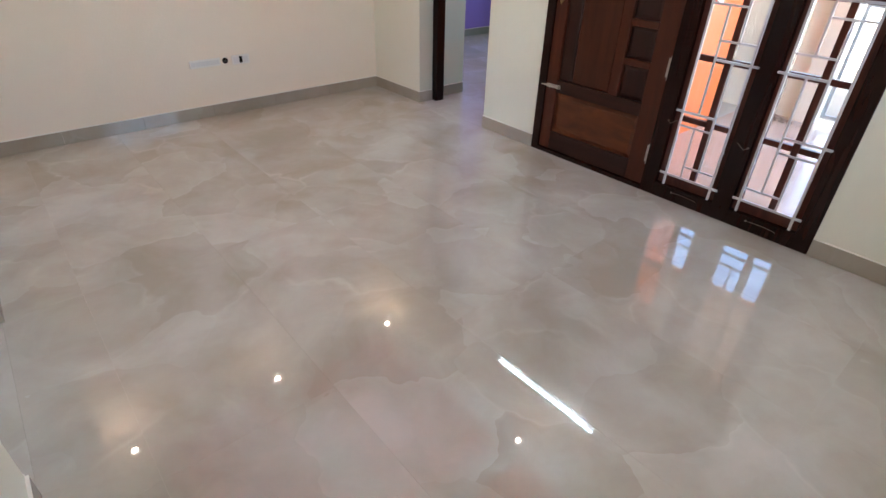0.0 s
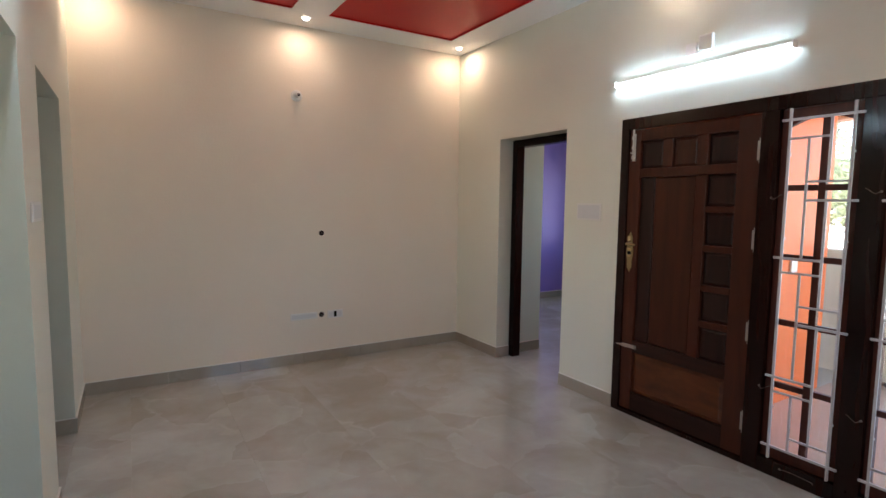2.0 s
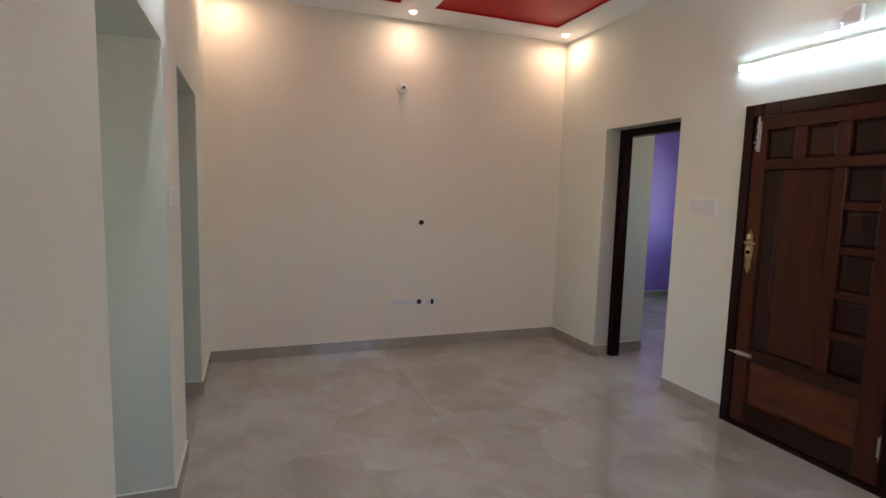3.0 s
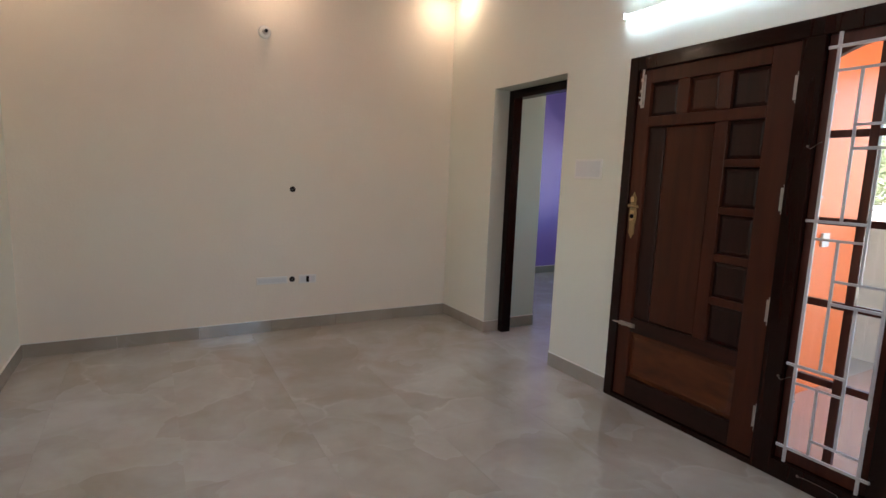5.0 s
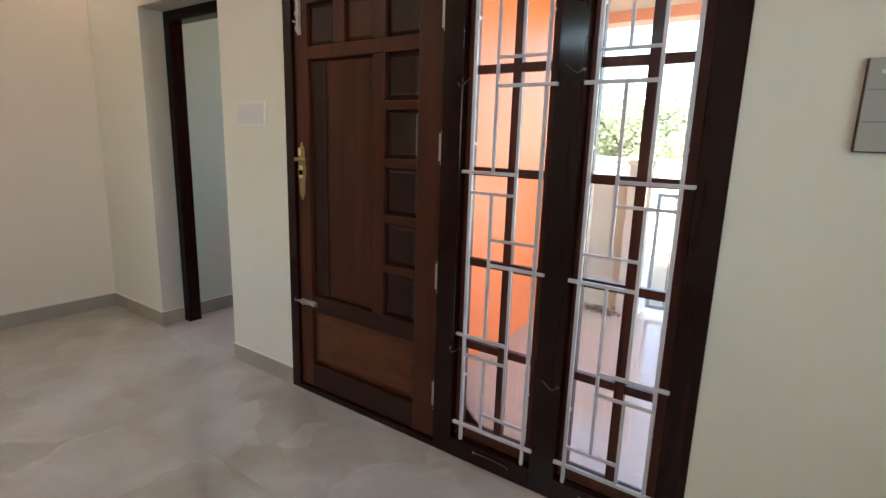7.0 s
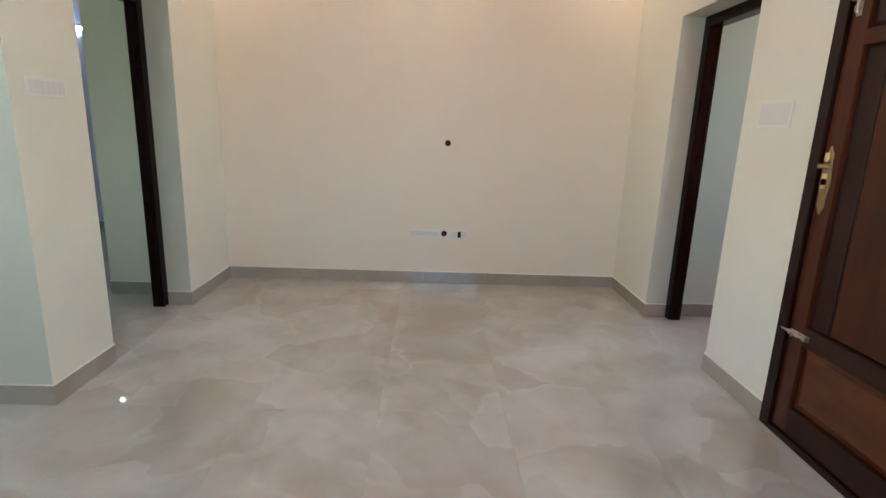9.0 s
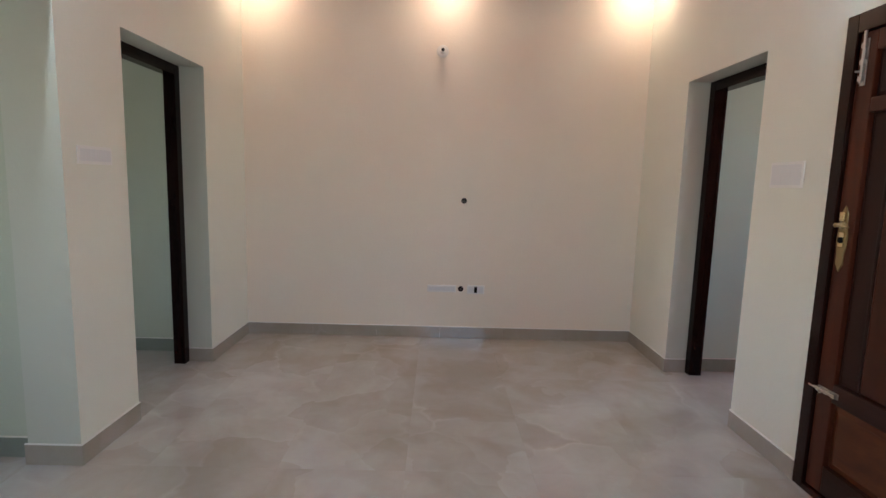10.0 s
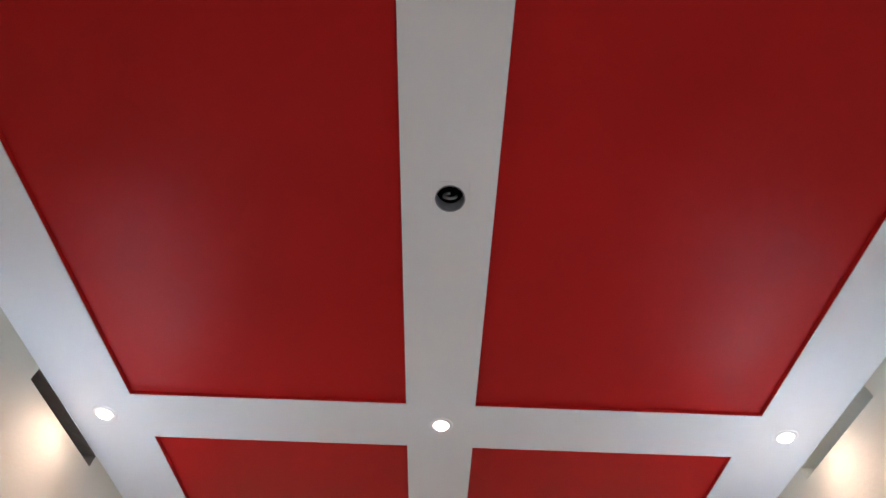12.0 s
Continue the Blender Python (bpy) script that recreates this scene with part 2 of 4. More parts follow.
M_BWALL = mat("white_boundary_wall", (0.72, 0.70, 0.66), 0.8, bump=0.2, var=0.06)
M_IRON = mat("dark_painted_iron", (0.06, 0.058, 0.055), 0.5)
M_CUP = mat("grey_hook_box", (0.24, 0.24, 0.25), 0.7, spec=0.2)
M_GLASS = bpy.data.materials.new("window_glass")
M_GLASS.use_nodes = True
_n, _l = M_GLASS.node_tree.nodes, M_GLASS.node_tree.links
_n.remove(_n["Principled BSDF"])
_t, _g, _m, _f = (_n.new("ShaderNodeBsdfTransparent"), _n.new("ShaderNodeBsdfGlossy"), _n.new("ShaderNodeMixShader"), _n.new("ShaderNodeFresnel"))
_g.inputs["Roughness"].default_value = 0.02
_t.inputs[0].default_value = (0.95, 0.97, 0.96, 1)
_l.new(_f.outputs[0], _m.inputs[0])
_l.new(_t.outputs[0], _m.inputs[1])
_l.new(_g.outputs[0], _m.inputs[2])
_l.new(_m.outputs[0], _n["Material Output"].inputs[0])


# ---- mesh helpers ----
def mesh_of(name, bm, material, smooth=False):
    bmesh.ops.recalc_face_normals(bm, faces=bm.faces)
    me = bpy.data.meshes.new(name)
    bm.to_mesh(me)
    bm.free()
    for m in material if isinstance(material, (list, tuple)) else [material]:
        me.materials.append(m)
    if smooth:
        for p in me.polygons:
            p.use_smooth = True
    return me


def part(name, bm, material, parent, label="", smooth=False):
    ob = new(name, mesh_of(name, bm, material, smooth))
    ob.parent = parent
    return tagged(ob, label)


def thing(name, label, category, at=(0, 0, 0), group=""):
    ob = new(name)
    ob.location = at
    ob.empty_display_size = 0.1
    return tagged(ob, label, category, group)


def solid(name, bm, material, label, category, at=(0, 0, 0), group="", smooth=False):
    ob = new(name, mesh_of(name, bm, material, smooth))
    ob.location = at
    return tagged(ob, label, category, group)


def structure(name, bm, material, parent=None, label=""):
    ob = new(name, mesh_of(name, bm, material))
    ob.parent = parent
    return tagged(ob, label, kind="structure")


def box(bm, x0, x1, y0, y1, z0, z1, bevel=0.0, segments=2):
    r = bmesh.ops.create_cube(bm, size=1)
    vs = r["verts"]
    bmesh.ops.scale(bm, vec=(x1 - x0, y1 - y0, z1 - z0), verts=vs)
    bmesh.ops.translate(bm, vec=((x0 + x1) / 2, (y0 + y1) / 2, (z0 + z1) / 2), verts=vs)
    if bevel:
        es = list({e for v in vs for e in v.link_edges})
        bmesh.ops.bevel(bm, geom=es, offset=bevel, segments=segments, affect="EDGES", profile=0.6)
    return bm


def boxes(*rows, bevel=0.0):
    bm = bmesh.new()
    for r in rows:
        box(bm, *r, bevel=bevel)
    return bm


def tube(bm, a, b, r, seg=12, r2=None, caps=True):
    a, b = Vector(a), Vector(b)
    d = b - a
    m = Matrix.Translation((a + b) / 2) @ d.to_track_quat("Z", "Y").to_matrix().to_4x4()
    return bmesh.ops.create_cone(bm, cap_ends=caps, segments=seg, radius1=r, radius2=r if r2 is None else r2, depth=d.length, matrix=m)


def lathe(bm, profile, at, axis="Z", seg=24, caps=True):
    """Rings (radius, along) turned about an axis through at."""
    rings = []
    for r, h in profile:
        ring = []
        for i in range(seg):
            a = 2 * math.pi * i / seg
            c, s = r * math.cos(a), r * math.sin(a)
            p = {"Z": (c, s, h), "X": (h, c, s), "Y": (c, h, s)}[axis]
            ring.append(bm.verts.new(Vector(at) + Vector(p)))
        rings.append(ring)
    for p, q in zip(rings, rings[1:]):
        for i in range(seg):
            bm.faces.new((p[i], p[(i + 1) % seg], q[(i + 1) % seg], q[i]))
    if caps:
        for ring in (rings[0], rings[-1]):
            bm.faces.new(ring)
    return bm


def slab_with_holes(axis, a0, a1, us, vs, holes):
    """A slab across axis ('x','y','z') from a0 to a1, over the cuts us and vs, without the holes (u0,u1,v0,v1). One closed skin."""
    us = sorted({*us, *[h[0] for h in holes], *[h[1] for h in holes]})
    vs = sorted({*vs, *[h[2] for h in holes], *[h[3] for h in holes]})
    bm = bmesh.new()
    made = {}

    def vert(a, i, j):
        k = (a, i, j)
        if k not in made:
            u, v = us[i], vs[j]
            made[k] = bm.verts.new({"x": (a, u, v), "y": (u, a, v), "z": (u, v, a)}[axis])
        return made[k]

    def full(i, j):
        if not (0 <= i < len(us) - 1 and 0 <= j < len(vs) - 1):
            return False
        cu, cv = (us[i] + us[i + 1]) / 2, (vs[j] + vs[j + 1]) / 2
        return not any(h[0] < cu < h[1] and h[2] < cv < h[3] for h in holes)

    for i in range(len(us) - 1):
        for j in range(len(vs) - 1):
            if not full(i, j):
                continue
            for a in (a0, a1):
                bm.faces.new((vert(a, i, j), vert(a, i + 1, j), vert(a, i + 1, j + 1), vert(a, i, j + 1)))
            for di, dj, p, q in ((-1, 0, (i, j), (i, j + 1)), (1, 0, (i + 1, j), (i + 1, j + 1)), (0, -1, (i, j), (i + 1, j)), (0, 1, (i, j + 1), (i + 1, j + 1))):
                if not full(i + di, j + dj):
                    bm.faces.new((vert(a0, *p), vert(a0, *q), vert(a1, *q), vert(a1, *p)))
    return bm


# ---- plan ----
W, S, H = 3.41, -5.3, 3.075      # hall: x 0..W, y S..0, z 0..H
T = 0.25                        # wall thickness
DOOR_H = 2.13
WEST_DOOR = (-1.69, -0.735)
PASSAGE = (-3.20, -2.165)
EAST_DOOR = (-1.615, -0.732)
UNIT = (-4.175, -2.172)         # entrance unit: door and two grilled lights
SLOTS_W = ((-2.90, -2.26), (-1.50, -0.74))
SLOT_E = (-2.975, -2.37)
SLOT_Z = (3.017, 3.073)

structure("wall_west", slab_with_holes("x", -T, 0, [S - T, T], [0, 3.32], [(*WEST_DOOR, -1, DOOR_H), (*PASSAGE, -1, DOOR_H), *[(*s, *SLOT_Z) for s in SLOTS_W]]), M_WALL)
structure("wall_east", slab_with_holes("x", W, W + T, [S - T, T], [0, 3.32], [(*EAST_DOOR, -1, DOOR_H), (*UNIT, -1, DOOR_H), (*SLOT_E, *SLOT_Z)]), M_WALL)
def reveal_faces(name):
    """The faces inside the openings carry the pale green of the rooms beyond; west slot faces carry painted shade."""
    me = bpy.data.objects[name].data
    me.materials.append(M_REVEAL)
    me.materials.append(M_SLOT_SHADE)
    for p in me.polygons:
        if abs(p.normal.x) < 0.5 and S + 0.01 < p.center.y < -0.01 and p.center.z < DOOR_H + 0.01:
            p.material_index = 1
        elif abs(p.normal.x) < 0.5 and SLOT_Z[0] - 0.01 < p.center.z < SLOT_Z[1] + 0.01 and name == "wall_west":
            p.material_index = 2


# added dark backing, closes the west slots so they look unlit inside
structure("slot_shade_back", boxes(*[(-0.21, -0.19, a + 0.0005, b - 0.0005, SLOT_Z[0] + 0.0005, SLOT_Z[1] - 0.0005) for a, b in SLOTS_W]), M_SLOT_SHADE)
reveal_faces("wall_west")
reveal_faces("wall_east")
structure("wall_north", boxes((0, W, 0, T, 0, 3.32)), M_WALL_N)
structure("wall_south", slab_with_holes("y", S - T, S, [0, W], [0, 3.32], [(1.45, 2.68, 0.90, 2.13)]), M_WALL)

# ceiling: white ribs with four sunk red panels
PX = ((0.342, 1.534), (1.841, 3.06))
PY = ((-2.439, -0.376), (-4.865, -2.747))
panels = [(*px, *PY[0]) for px in PX] + [(0.327, 1.534, *PY[1]), (1.835, 3.081, *PY[1])]
HOOK, HOOK_Y = 0.06, (-3.787, -1.427)
ceiling = structure("ceiling", slab_with_holes("z", H, H + 0.05, [0, W], [S, 0], panels + [(1.69 - HOOK, 1.69 + HOOK, y - HOOK, y + HOOK) for y in HOOK_Y]), M_WHITE)
structure("ceiling_slab", boxes((0, W, S, 0, H + 0.055, 3.32)), M_WHITE)
for x0, x1, y0, y1 in panels:
    bm = bmesh.new()
    d, e = 0.0015, 0.018
    c = [(x0 + d, y0 + d), (x1 - d, y0 + d), (x1 - d, y1 - d), (x0 + d, y1 - d)]
    low = [bm.verts.new((x, y, H + 0.002)) for x, y in c]
    top = [bm.verts.new((x, y, H + e)) for x, y in c]
    back = [bm.verts.new((x, y, H + 0.045)) for x, y in c]
    bm.faces.new(top)
    for i in range(4):
        bm.faces.new((low[i], low[(i + 1) % 4], top[(i + 1) % 4], top[i]))
    bm.faces.new(back)
    part("ceiling_panel", bm, M_RED, ceiling, "glossy deep red sunk ceiling panel")

# rooms beyond the openings; their window holes are unseen, added for fill lamps
structure("wall_bedroom_return", boxes((W + T, 3.995, -0.70, -0.58, 0, 3.0)), M_AQUA)
structure("wall_bedroom_west", boxes((W + T - 0.1, W + T, T, 1.5, 0, 3.0)), M_PALE)
structure("wall_bedroom_north", boxes((W, 6.9, 1.5, 1.65, 0, 3.0)), M_PURPLE)
structure("wall_bedroom_east", slab_with_holes("x", 6.75, 6.9, [-1.0, 1.5], [0, 3.0], [(-0.3, 0.9, 0.9, 2.1)]), M_CREAM_OUT)
structure("wall_bedroom_step", boxes((5.66, 6.75, -1.0, -0.88, 0, 3.0)), M_CREAM_OUT)
structure("wall_bedroom_side", slab_with_holes("x", 5.52, 5.66, [-2.45, -0.88], [0, 3.0], [(-2.15, -1.25, 0.9, 2.1)]), M_CREAM_OUT)
structure("wall_orange_wing", boxes((4.35, 5.66, -2.60, -2.45, -0.12, 3.0)), M_ORANGE)
structure("wall_orange_return", boxes((4.35, 4.5, -2.45, -1.95, -0.12, 3.0)), M_ORANGE)
structure("wall_bedroom_south", boxes((W + T, 4.35, -2.10, -1.95, 0, 3.0)), M_ORANGE)
structure("ceiling_bedroom", boxes((W + T, 6.9, -2.45, 1.5, 3.0, 3.1)), M_WHITE)
structure("wall_west_return", boxes((-0.715, -T, -0.52, -0.40, 0, 3.0)), M_PALE)
structure("wall_west_side", boxes((-0.715, -0.595, -0.40, 1.88, 0, 3.0)), M_PALE)
structure("wall_west_room_north", boxes((-3.35, -0.595, 1.88, 2.0, 0, 3.0)), M_LAVENDER)
structure("wall_partition", boxes((-3.2, -T, -2.10, -1.98, 0, 3.0)), M_PALE)
structure("wall_bath_west", slab_with_holes("x", -3.35, -3.2, [-5.0, 1.88], [0, 3.0], [(-1.6, -0.9, 1.0, 2.0), (-3.9, -2.7, 0.9, 2.1)]), M_PALE)
structure("wall_dining_south", boxes((-3.2, -T, -5.0, -4.88, 0, 3.0)), M_PALE)
structure("ceiling_west_rooms", boxes((-3.35, -T, -5.0, 2.0, 3.0, 3.1)), M_WHITE)

# outside: porch, parapet, gate pillar, roof edge
# the two narrow strips are added infill that blocks leaking sun
structure("porch_ceiling", boxes((W + T, 6.6, -4.7, -2.60, 2.85, 3.0), (W + T, 4.348, -2.598, -2.452, 2.85, 2.998), (5.662, 6.6, -2.598, -2.452, 2.85, 2.998)), M_CREAM_OUT)
structure("porch_beam", boxes((6.35, 6.5, -5.6, -1.2, 2.47, 2.85)), M_CREAM_OUT)
structure("porch_beam_band", boxes((6.32, 6.53, -5.6, -1.2, 2.38, 2.47)), M_BAND)
structure("parapet", boxes((6.40, 6.52, -3.055, -1.2, -0.4, 1.05), (6.37, 6.55, -3.03, -1.2, 1.05, 1.10)), M_CREAM_OUT)
structure("ground", boxes((-120, 160, -140, 140, -0.6, -0.4)), M_GROUND)
structure("boundary_wall", boxes((11.0, 11.15, -12, 12, -0.4, 1.12), (10.96, 11.19, -12, 12, 1.12, 1.18)), M_BWALL)


# ---- doors and frames ----
def frame_bm(x0, x1, y0, y1, z1, w):
    return [boxes((x0, x1, y0, y0 + w, 0, z1), bevel=0.003), boxes((x0, x1, y1 - w, y1, 0, z1), bevel=0.003), boxes((x0, x1, y0 + w, y1 - w, z1 - w, z1), bevel=0.003)]


def door_frame(name, x0, x1, ys, label):
    f = thing(name, label, "door frame", ((x0 + x1) / 2, (ys[0] + ys[1]) / 2, 0))
    off = Vector(f.location)
    for nm, bm in zip(("jamb", "jamb", "head"), frame_bm(x0, x1, *ys, DOOR_H, 0.07)):
        bmesh.ops.translate(bm, vec=-off, verts=bm.verts)
        part(nm, bm, M_FRAME_SHADE, f)
    return f


door_frame("door_frame", W + 0.155, W + 0.245, EAST_DOOR, "dark brown wooden frame of open bedroom doorway")
door_frame("door_frame", -0.25, -0.17, WEST_DOOR, "dark brown wooden frame set deep in doorway")

# entrance unit
FX0, FX1 = W - 0.008, W + 0.092
unit = thing("entrance_frame", "dark polished wooden frame holding entrance door and two windows", "door frame", (W, -3.17, 0))


def at_unit(bm):
    bmesh.ops.translate(bm, vec=(-W, 3.17, 0), verts=bm.verts)
    return bm


part("jamb", at_unit(boxes((FX0, FX1, -2.235, UNIT[1], 0, DOOR_H), bevel=0.004)), M_FRAME, unit)
part("jamb", at_unit(boxes((FX0, FX1, UNIT[0], -4.085, 0, DOOR_H), bevel=0.004)), M_FRAME, unit)
part("mullion", at_unit(boxes((FX0, FX1, -3.235, -3.14, 0, 2.05), bevel=0.004)), M_FRAME, unit)
part("mullion", at_unit(boxes((FX0, FX1, -3.72, -3.615, 0, 2.05), bevel=0.004)), M_FRAME, unit)
part("head", at_unit(boxes((FX0, FX1, -4.085, -2.235, 2.05, DOOR_H), bevel=0.004)), M_FRAME, unit)
part("sill", at_unit(boxes((FX0, FX1, -3.14, -2.235, 0, 0.03), bevel=0.003)), M_FRAME, unit)
part("sill", at_unit(boxes((FX0, FX1, -3.615, -3.235, 0, 0.09), bevel=0.003)), M_FRAME, unit)
part("sill", at_unit(boxes((FX0, FX1, -4.085, -3.72, 0, 0.09), bevel=0.003)), M_FRAME, unit)


def shutter(y0, y1, off):
    """A ten-pane glazed shutter with an arched top rail, behind its grille."""
    x0, x1, zb, zt, s = W + 0.024, W + 0.058, 0.092, 2.048, 0.034
    cy = (y0 + y1) / 2
    m = cy + off
    sh = thing("window_shutter", "dark wooden shutter with ten clear panes and arched top", "window", (W, cy, zb), "glazed shutters beside the entrance door")

    def put(nm, bm, m, label=""):
        bmesh.ops.translate(bm, vec=(-W, -cy, -zb), verts=bm.verts)
        return part(nm, bm, m, sh, label)

    put("stile", boxes((x0, x1, y0, y0 + s, zb, zt), bevel=0.003), M_SHUTTER)
    put("stile", boxes((x0, x1, y1 - s, y1, zb, zt), bevel=0.003), M_SHUTTER)
    put("bottom_rail", boxes((x0, x1, y0 + s, y1 - s, zb, zb + 0.06), bevel=0.003), M_SHUTTER)
    bm = bmesh.new()
    n = 14
    low, up = [], []
    for i in range(n + 1):
        u = i / n
        y = y0 + s + (y1 - y0 - 2 * s) * u
        z = 1.955 + 0.045 * math.sin(math.pi * u)
        low.append((y, z))
    for x in (x0, x1):
        up.append([[bm.verts.new((x, y, z)) for y, z in low], [bm.verts.new((x, y, zt)) for y, z in low]])
    for i in range(n):
        for side in up:
            bm.faces.new((side[0][i], side[0][i + 1], side[1][i + 1], side[1][i]))
        bm.faces.new((up[0][0][i], up[0][0][i + 1], up[1][0][i + 1], up[1][0][i]))
        bm.faces.new((up[0][1][i], up[0][1][i + 1], up[1][1][i + 1], up[1][1][i]))
    put("top_rail", bm, M_SHUTTER)
    put("glazing_bar", boxes((x0 + 0.002, x1 - 0.002, m - 0.017, m + 0.017, zb + 0.06, 1.998), bevel=0.003), M_SHUTTER)
    for z in (0.52, 0.878, 1.245, 1.625):
        put("glazing_bar", boxes((x0 + 0.003, x1 - 0.003, y0 + s, m - 0.017, z - 0.016, z + 0.016), bevel=0.003), M_SHUTTER)
        put("glazing_bar", boxes((x0 + 0.003, x1 - 0.003, m + 0.017, y1 - s, z - 0.016, z + 0.016), bevel=0.003), M_SHUTTER)
    zs = (zb + 0.06, 0.52, 0.878, 1.245, 1.625, 2.0)
    for a, b in zip(zs, zs[1:]):
        for p, q in ((y0 + s - 0.004, m - 0.013), (m + 0.013, y1 - s + 0.004)):
            o = put("pane", boxes((x0 + 0.016, x0 + 0.020, p, q, a, b)), M_GLASS)
            o.visible_shadow = False
    return sh


shutter(-3.613, -3.237, -0.022)
shutter(-4.083, -3.722, -0.018)

def south_window():
    """Three-light window in the wall behind the walker; it shows in the polished floor and skirting."""
    w = thing("hall_window", "dark wooden three-light window with pale sky behind", "window", (2.065, S - 0.12, 0.90))
    for a, b in ((-0.615, -0.56), (0.56, 0.615), (-0.21, -0.16), (0.16, 0.21)):
        part("post", boxes((a, b, -0.05, 0.05, 0.0, 1.23), bevel=0.003), M_FRAME, w)
    for a, b in ((-0.56, -0.21), (-0.16, 0.16), (0.21, 0.56)):
        for z0, z1 in ((0.0, 0.05), (0.60, 0.63), (1.17, 1.23)):
            part("rail", boxes((a, b, -0.045, 0.045, z0, z1), bevel=0.003), M_FRAME, w)
        o = part("pane", boxes((a - 0.003, b + 0.003, -0.004, 0.0, 0.04, 1.18)), M_GLASS, w)
        o.visible_shadow = False


south_window()


def stay(y, z, hang, side=-1):
    """A small hooked casement stay of bent rod, its eye screwed to the frame."""
    o = thing("casement_stay", "small bent steel stay hook on dark window frame", "window hook", (W - 0.008, y, z), "stay hooks on the window frames")
    bm = bmesh.new()
    k = side
    if hang:
        pts = [(-0.004, 0, 0), (-0.012, 0.006 * k, -0.004), (-0.014, 0.018 * k, -0.012), (-0.014, 0.034 * k, -0.002), (-0.013, 0.050 * k, 0.012), (-0.012, 0.062 * k, 0.016)]
    else:
        pts = [(-0.004, 0.07, 0), (-0.006, 0.05, 0.004), (-0.007, 0.0, 0.006), (-0.007, -0.05, 0.004), (-0.007, -0.09, 0.0), (-0.007, -0.096, -0.008)]
    for p, q in zip(pts, pts[1:]):
        tube(bm, p, q, 0.0017, 8)
    part("rod", bm, M_DARKSTEEL, o)
    bm = bmesh.new()
    lathe(bm, [(0.006, 0.0), (0.006, -0.003), (0.003, -0.006)], (0, pts[0][1], pts[0][2]), "X", 12)
    part("eye", bm, M_DARKSTEEL, o)


for y, z, hang, side in ((-3.218, 1.572, True, -1), (-3.712, 1.60, True, 1), (-3.222, 0.50, True, -1), (-3.708, 0.47, True, 1), (-3.43, 0.06, False, 1), (-3.90, 0.06, False, 1)):
    stay(y, z, hang, side)

BAR = 0.0055


def grille(yl, yr, mirror):
    """White iron grille: two full bars, cross bars that run past them, and a broken inner lattice."""
    cy = (yl + yr) / 2
    g = thing("window_grille", "white painted iron grille fixed over glazed shutter", "window grille", (W - 0.02, cy, 0), "grilles over the glazed shutters")
    x = 0.0
    w = yr - yl

    def yy(u):
        return (yl + w * (1 - u if mirror else u)) - cy

    def bar_v(u, z0, z1, r=BAR):
        y = yy(u)
        part("upright_bar", boxes((x - r, x + r, y - r, y + r, z0, z1), bevel=0.0018), M_GRILLE, g)

    def bar_h(u0, u1, z, r=BAR):
        a, b = sorted((yy(u0), yy(u1)))
        part("cross_bar", boxes((x - r - 0.001, x + r - 0.001, a, b, z - r, z + r), bevel=0.0018), M_GRILLE, g)

    o = 0.14
    bar_v(0, 0.105, 2.045, 0.0063)
    bar_v(1, 0.105, 2.045, 0.0063)
    for u0, u1, z in ((-o, 1 + o, 1.985), (0.33, 1 + o, 1.557), (-o, 0.67, 1.243), (0.33, 1 + o, 0.89), (-o, 0.67, 0.577), (-o, 1 + o, 0.178)):
        bar_h(u0, u1, z, 0.0063)
    for u0, u1, z in ((0, 0.67, 1.885), (0.33, 1, 1.655), (0, 0.67, 1.165), (0.33, 1, 0.99), (0, 0.67, 0.495), (0.33, 1, 0.255)):
        bar_h(u0, u1, z)
    for u, z0, z1 in ((0.67, 1.66, 1.98), (0.33, 1.25, 1.88), (0.67, 0.995, 1.55), (0.33, 0.585, 1.16), (0.67, 0.26, 0.885), (0.33, 0.185, 0.49)):
        bar_v(u, z0, z1)
    for u in (0, 1):
        for z in (0.4, 1.35, 1.8):
            y = yy(u)
            part("fixing_pin", boxes((0.004, 0.022, y - 0.005, y + 0.005, z - 0.005, z + 0.005)), M_GRILLE, g)
    return g


grille(-3.588, -3.298, True)
grille(-4.052, -3.762, False)

# entrance door leaf
DX = W + 0.008
door = thing("entrance_door", "closed reddish-brown wooden door with raised carved panels", "door", (DX, -2.69, 0.03))


def at_door(bm):
    bmesh.ops.translate(bm, vec=(-DX, 2.69, -0.03), verts=bm.verts)
    return bm


part("leaf", at_door(boxes((DX + 0.028, DX + 0.045, -3.138, -2.237, 0.034, 2.046))), M_DOOR, door)


def rail(y0, y1, z0, z1, nm="rail", m=None):
    part(nm, at_door(boxes((DX, DX + 0.03, y0, y1, z0, z1), bevel=0.004)), m or M_DOOR, door)


rail(-2.327, -2.237, 0.034, 2.046, "stile", M_STILE)
rail(-3.138, -3.008, 0.034, 2.046, "stile")
rail(-3.008, -2.327, 1.965, 2.046)
rail(-3.008, -2.327, 1.715, 1.775)
rail(-3.008, -2.327, 0.462, 0.548, m=M_RAIL)
rail(-3.008, -2.327, 0.034, 0.165, m=M_RAIL)
rail(-2.823, -2.752, 0.548, 1.715, "muntin")
rail(-2.579, -2.508, 1.775, 1.965, "muntin")
rail(-2.823, -2.752, 1.775, 1.965, "muntin")
for z in (1.500, 1.255, 1.005, 0.775):
    rail(-3.008, -2.823, z - 0.02, z + 0.02)


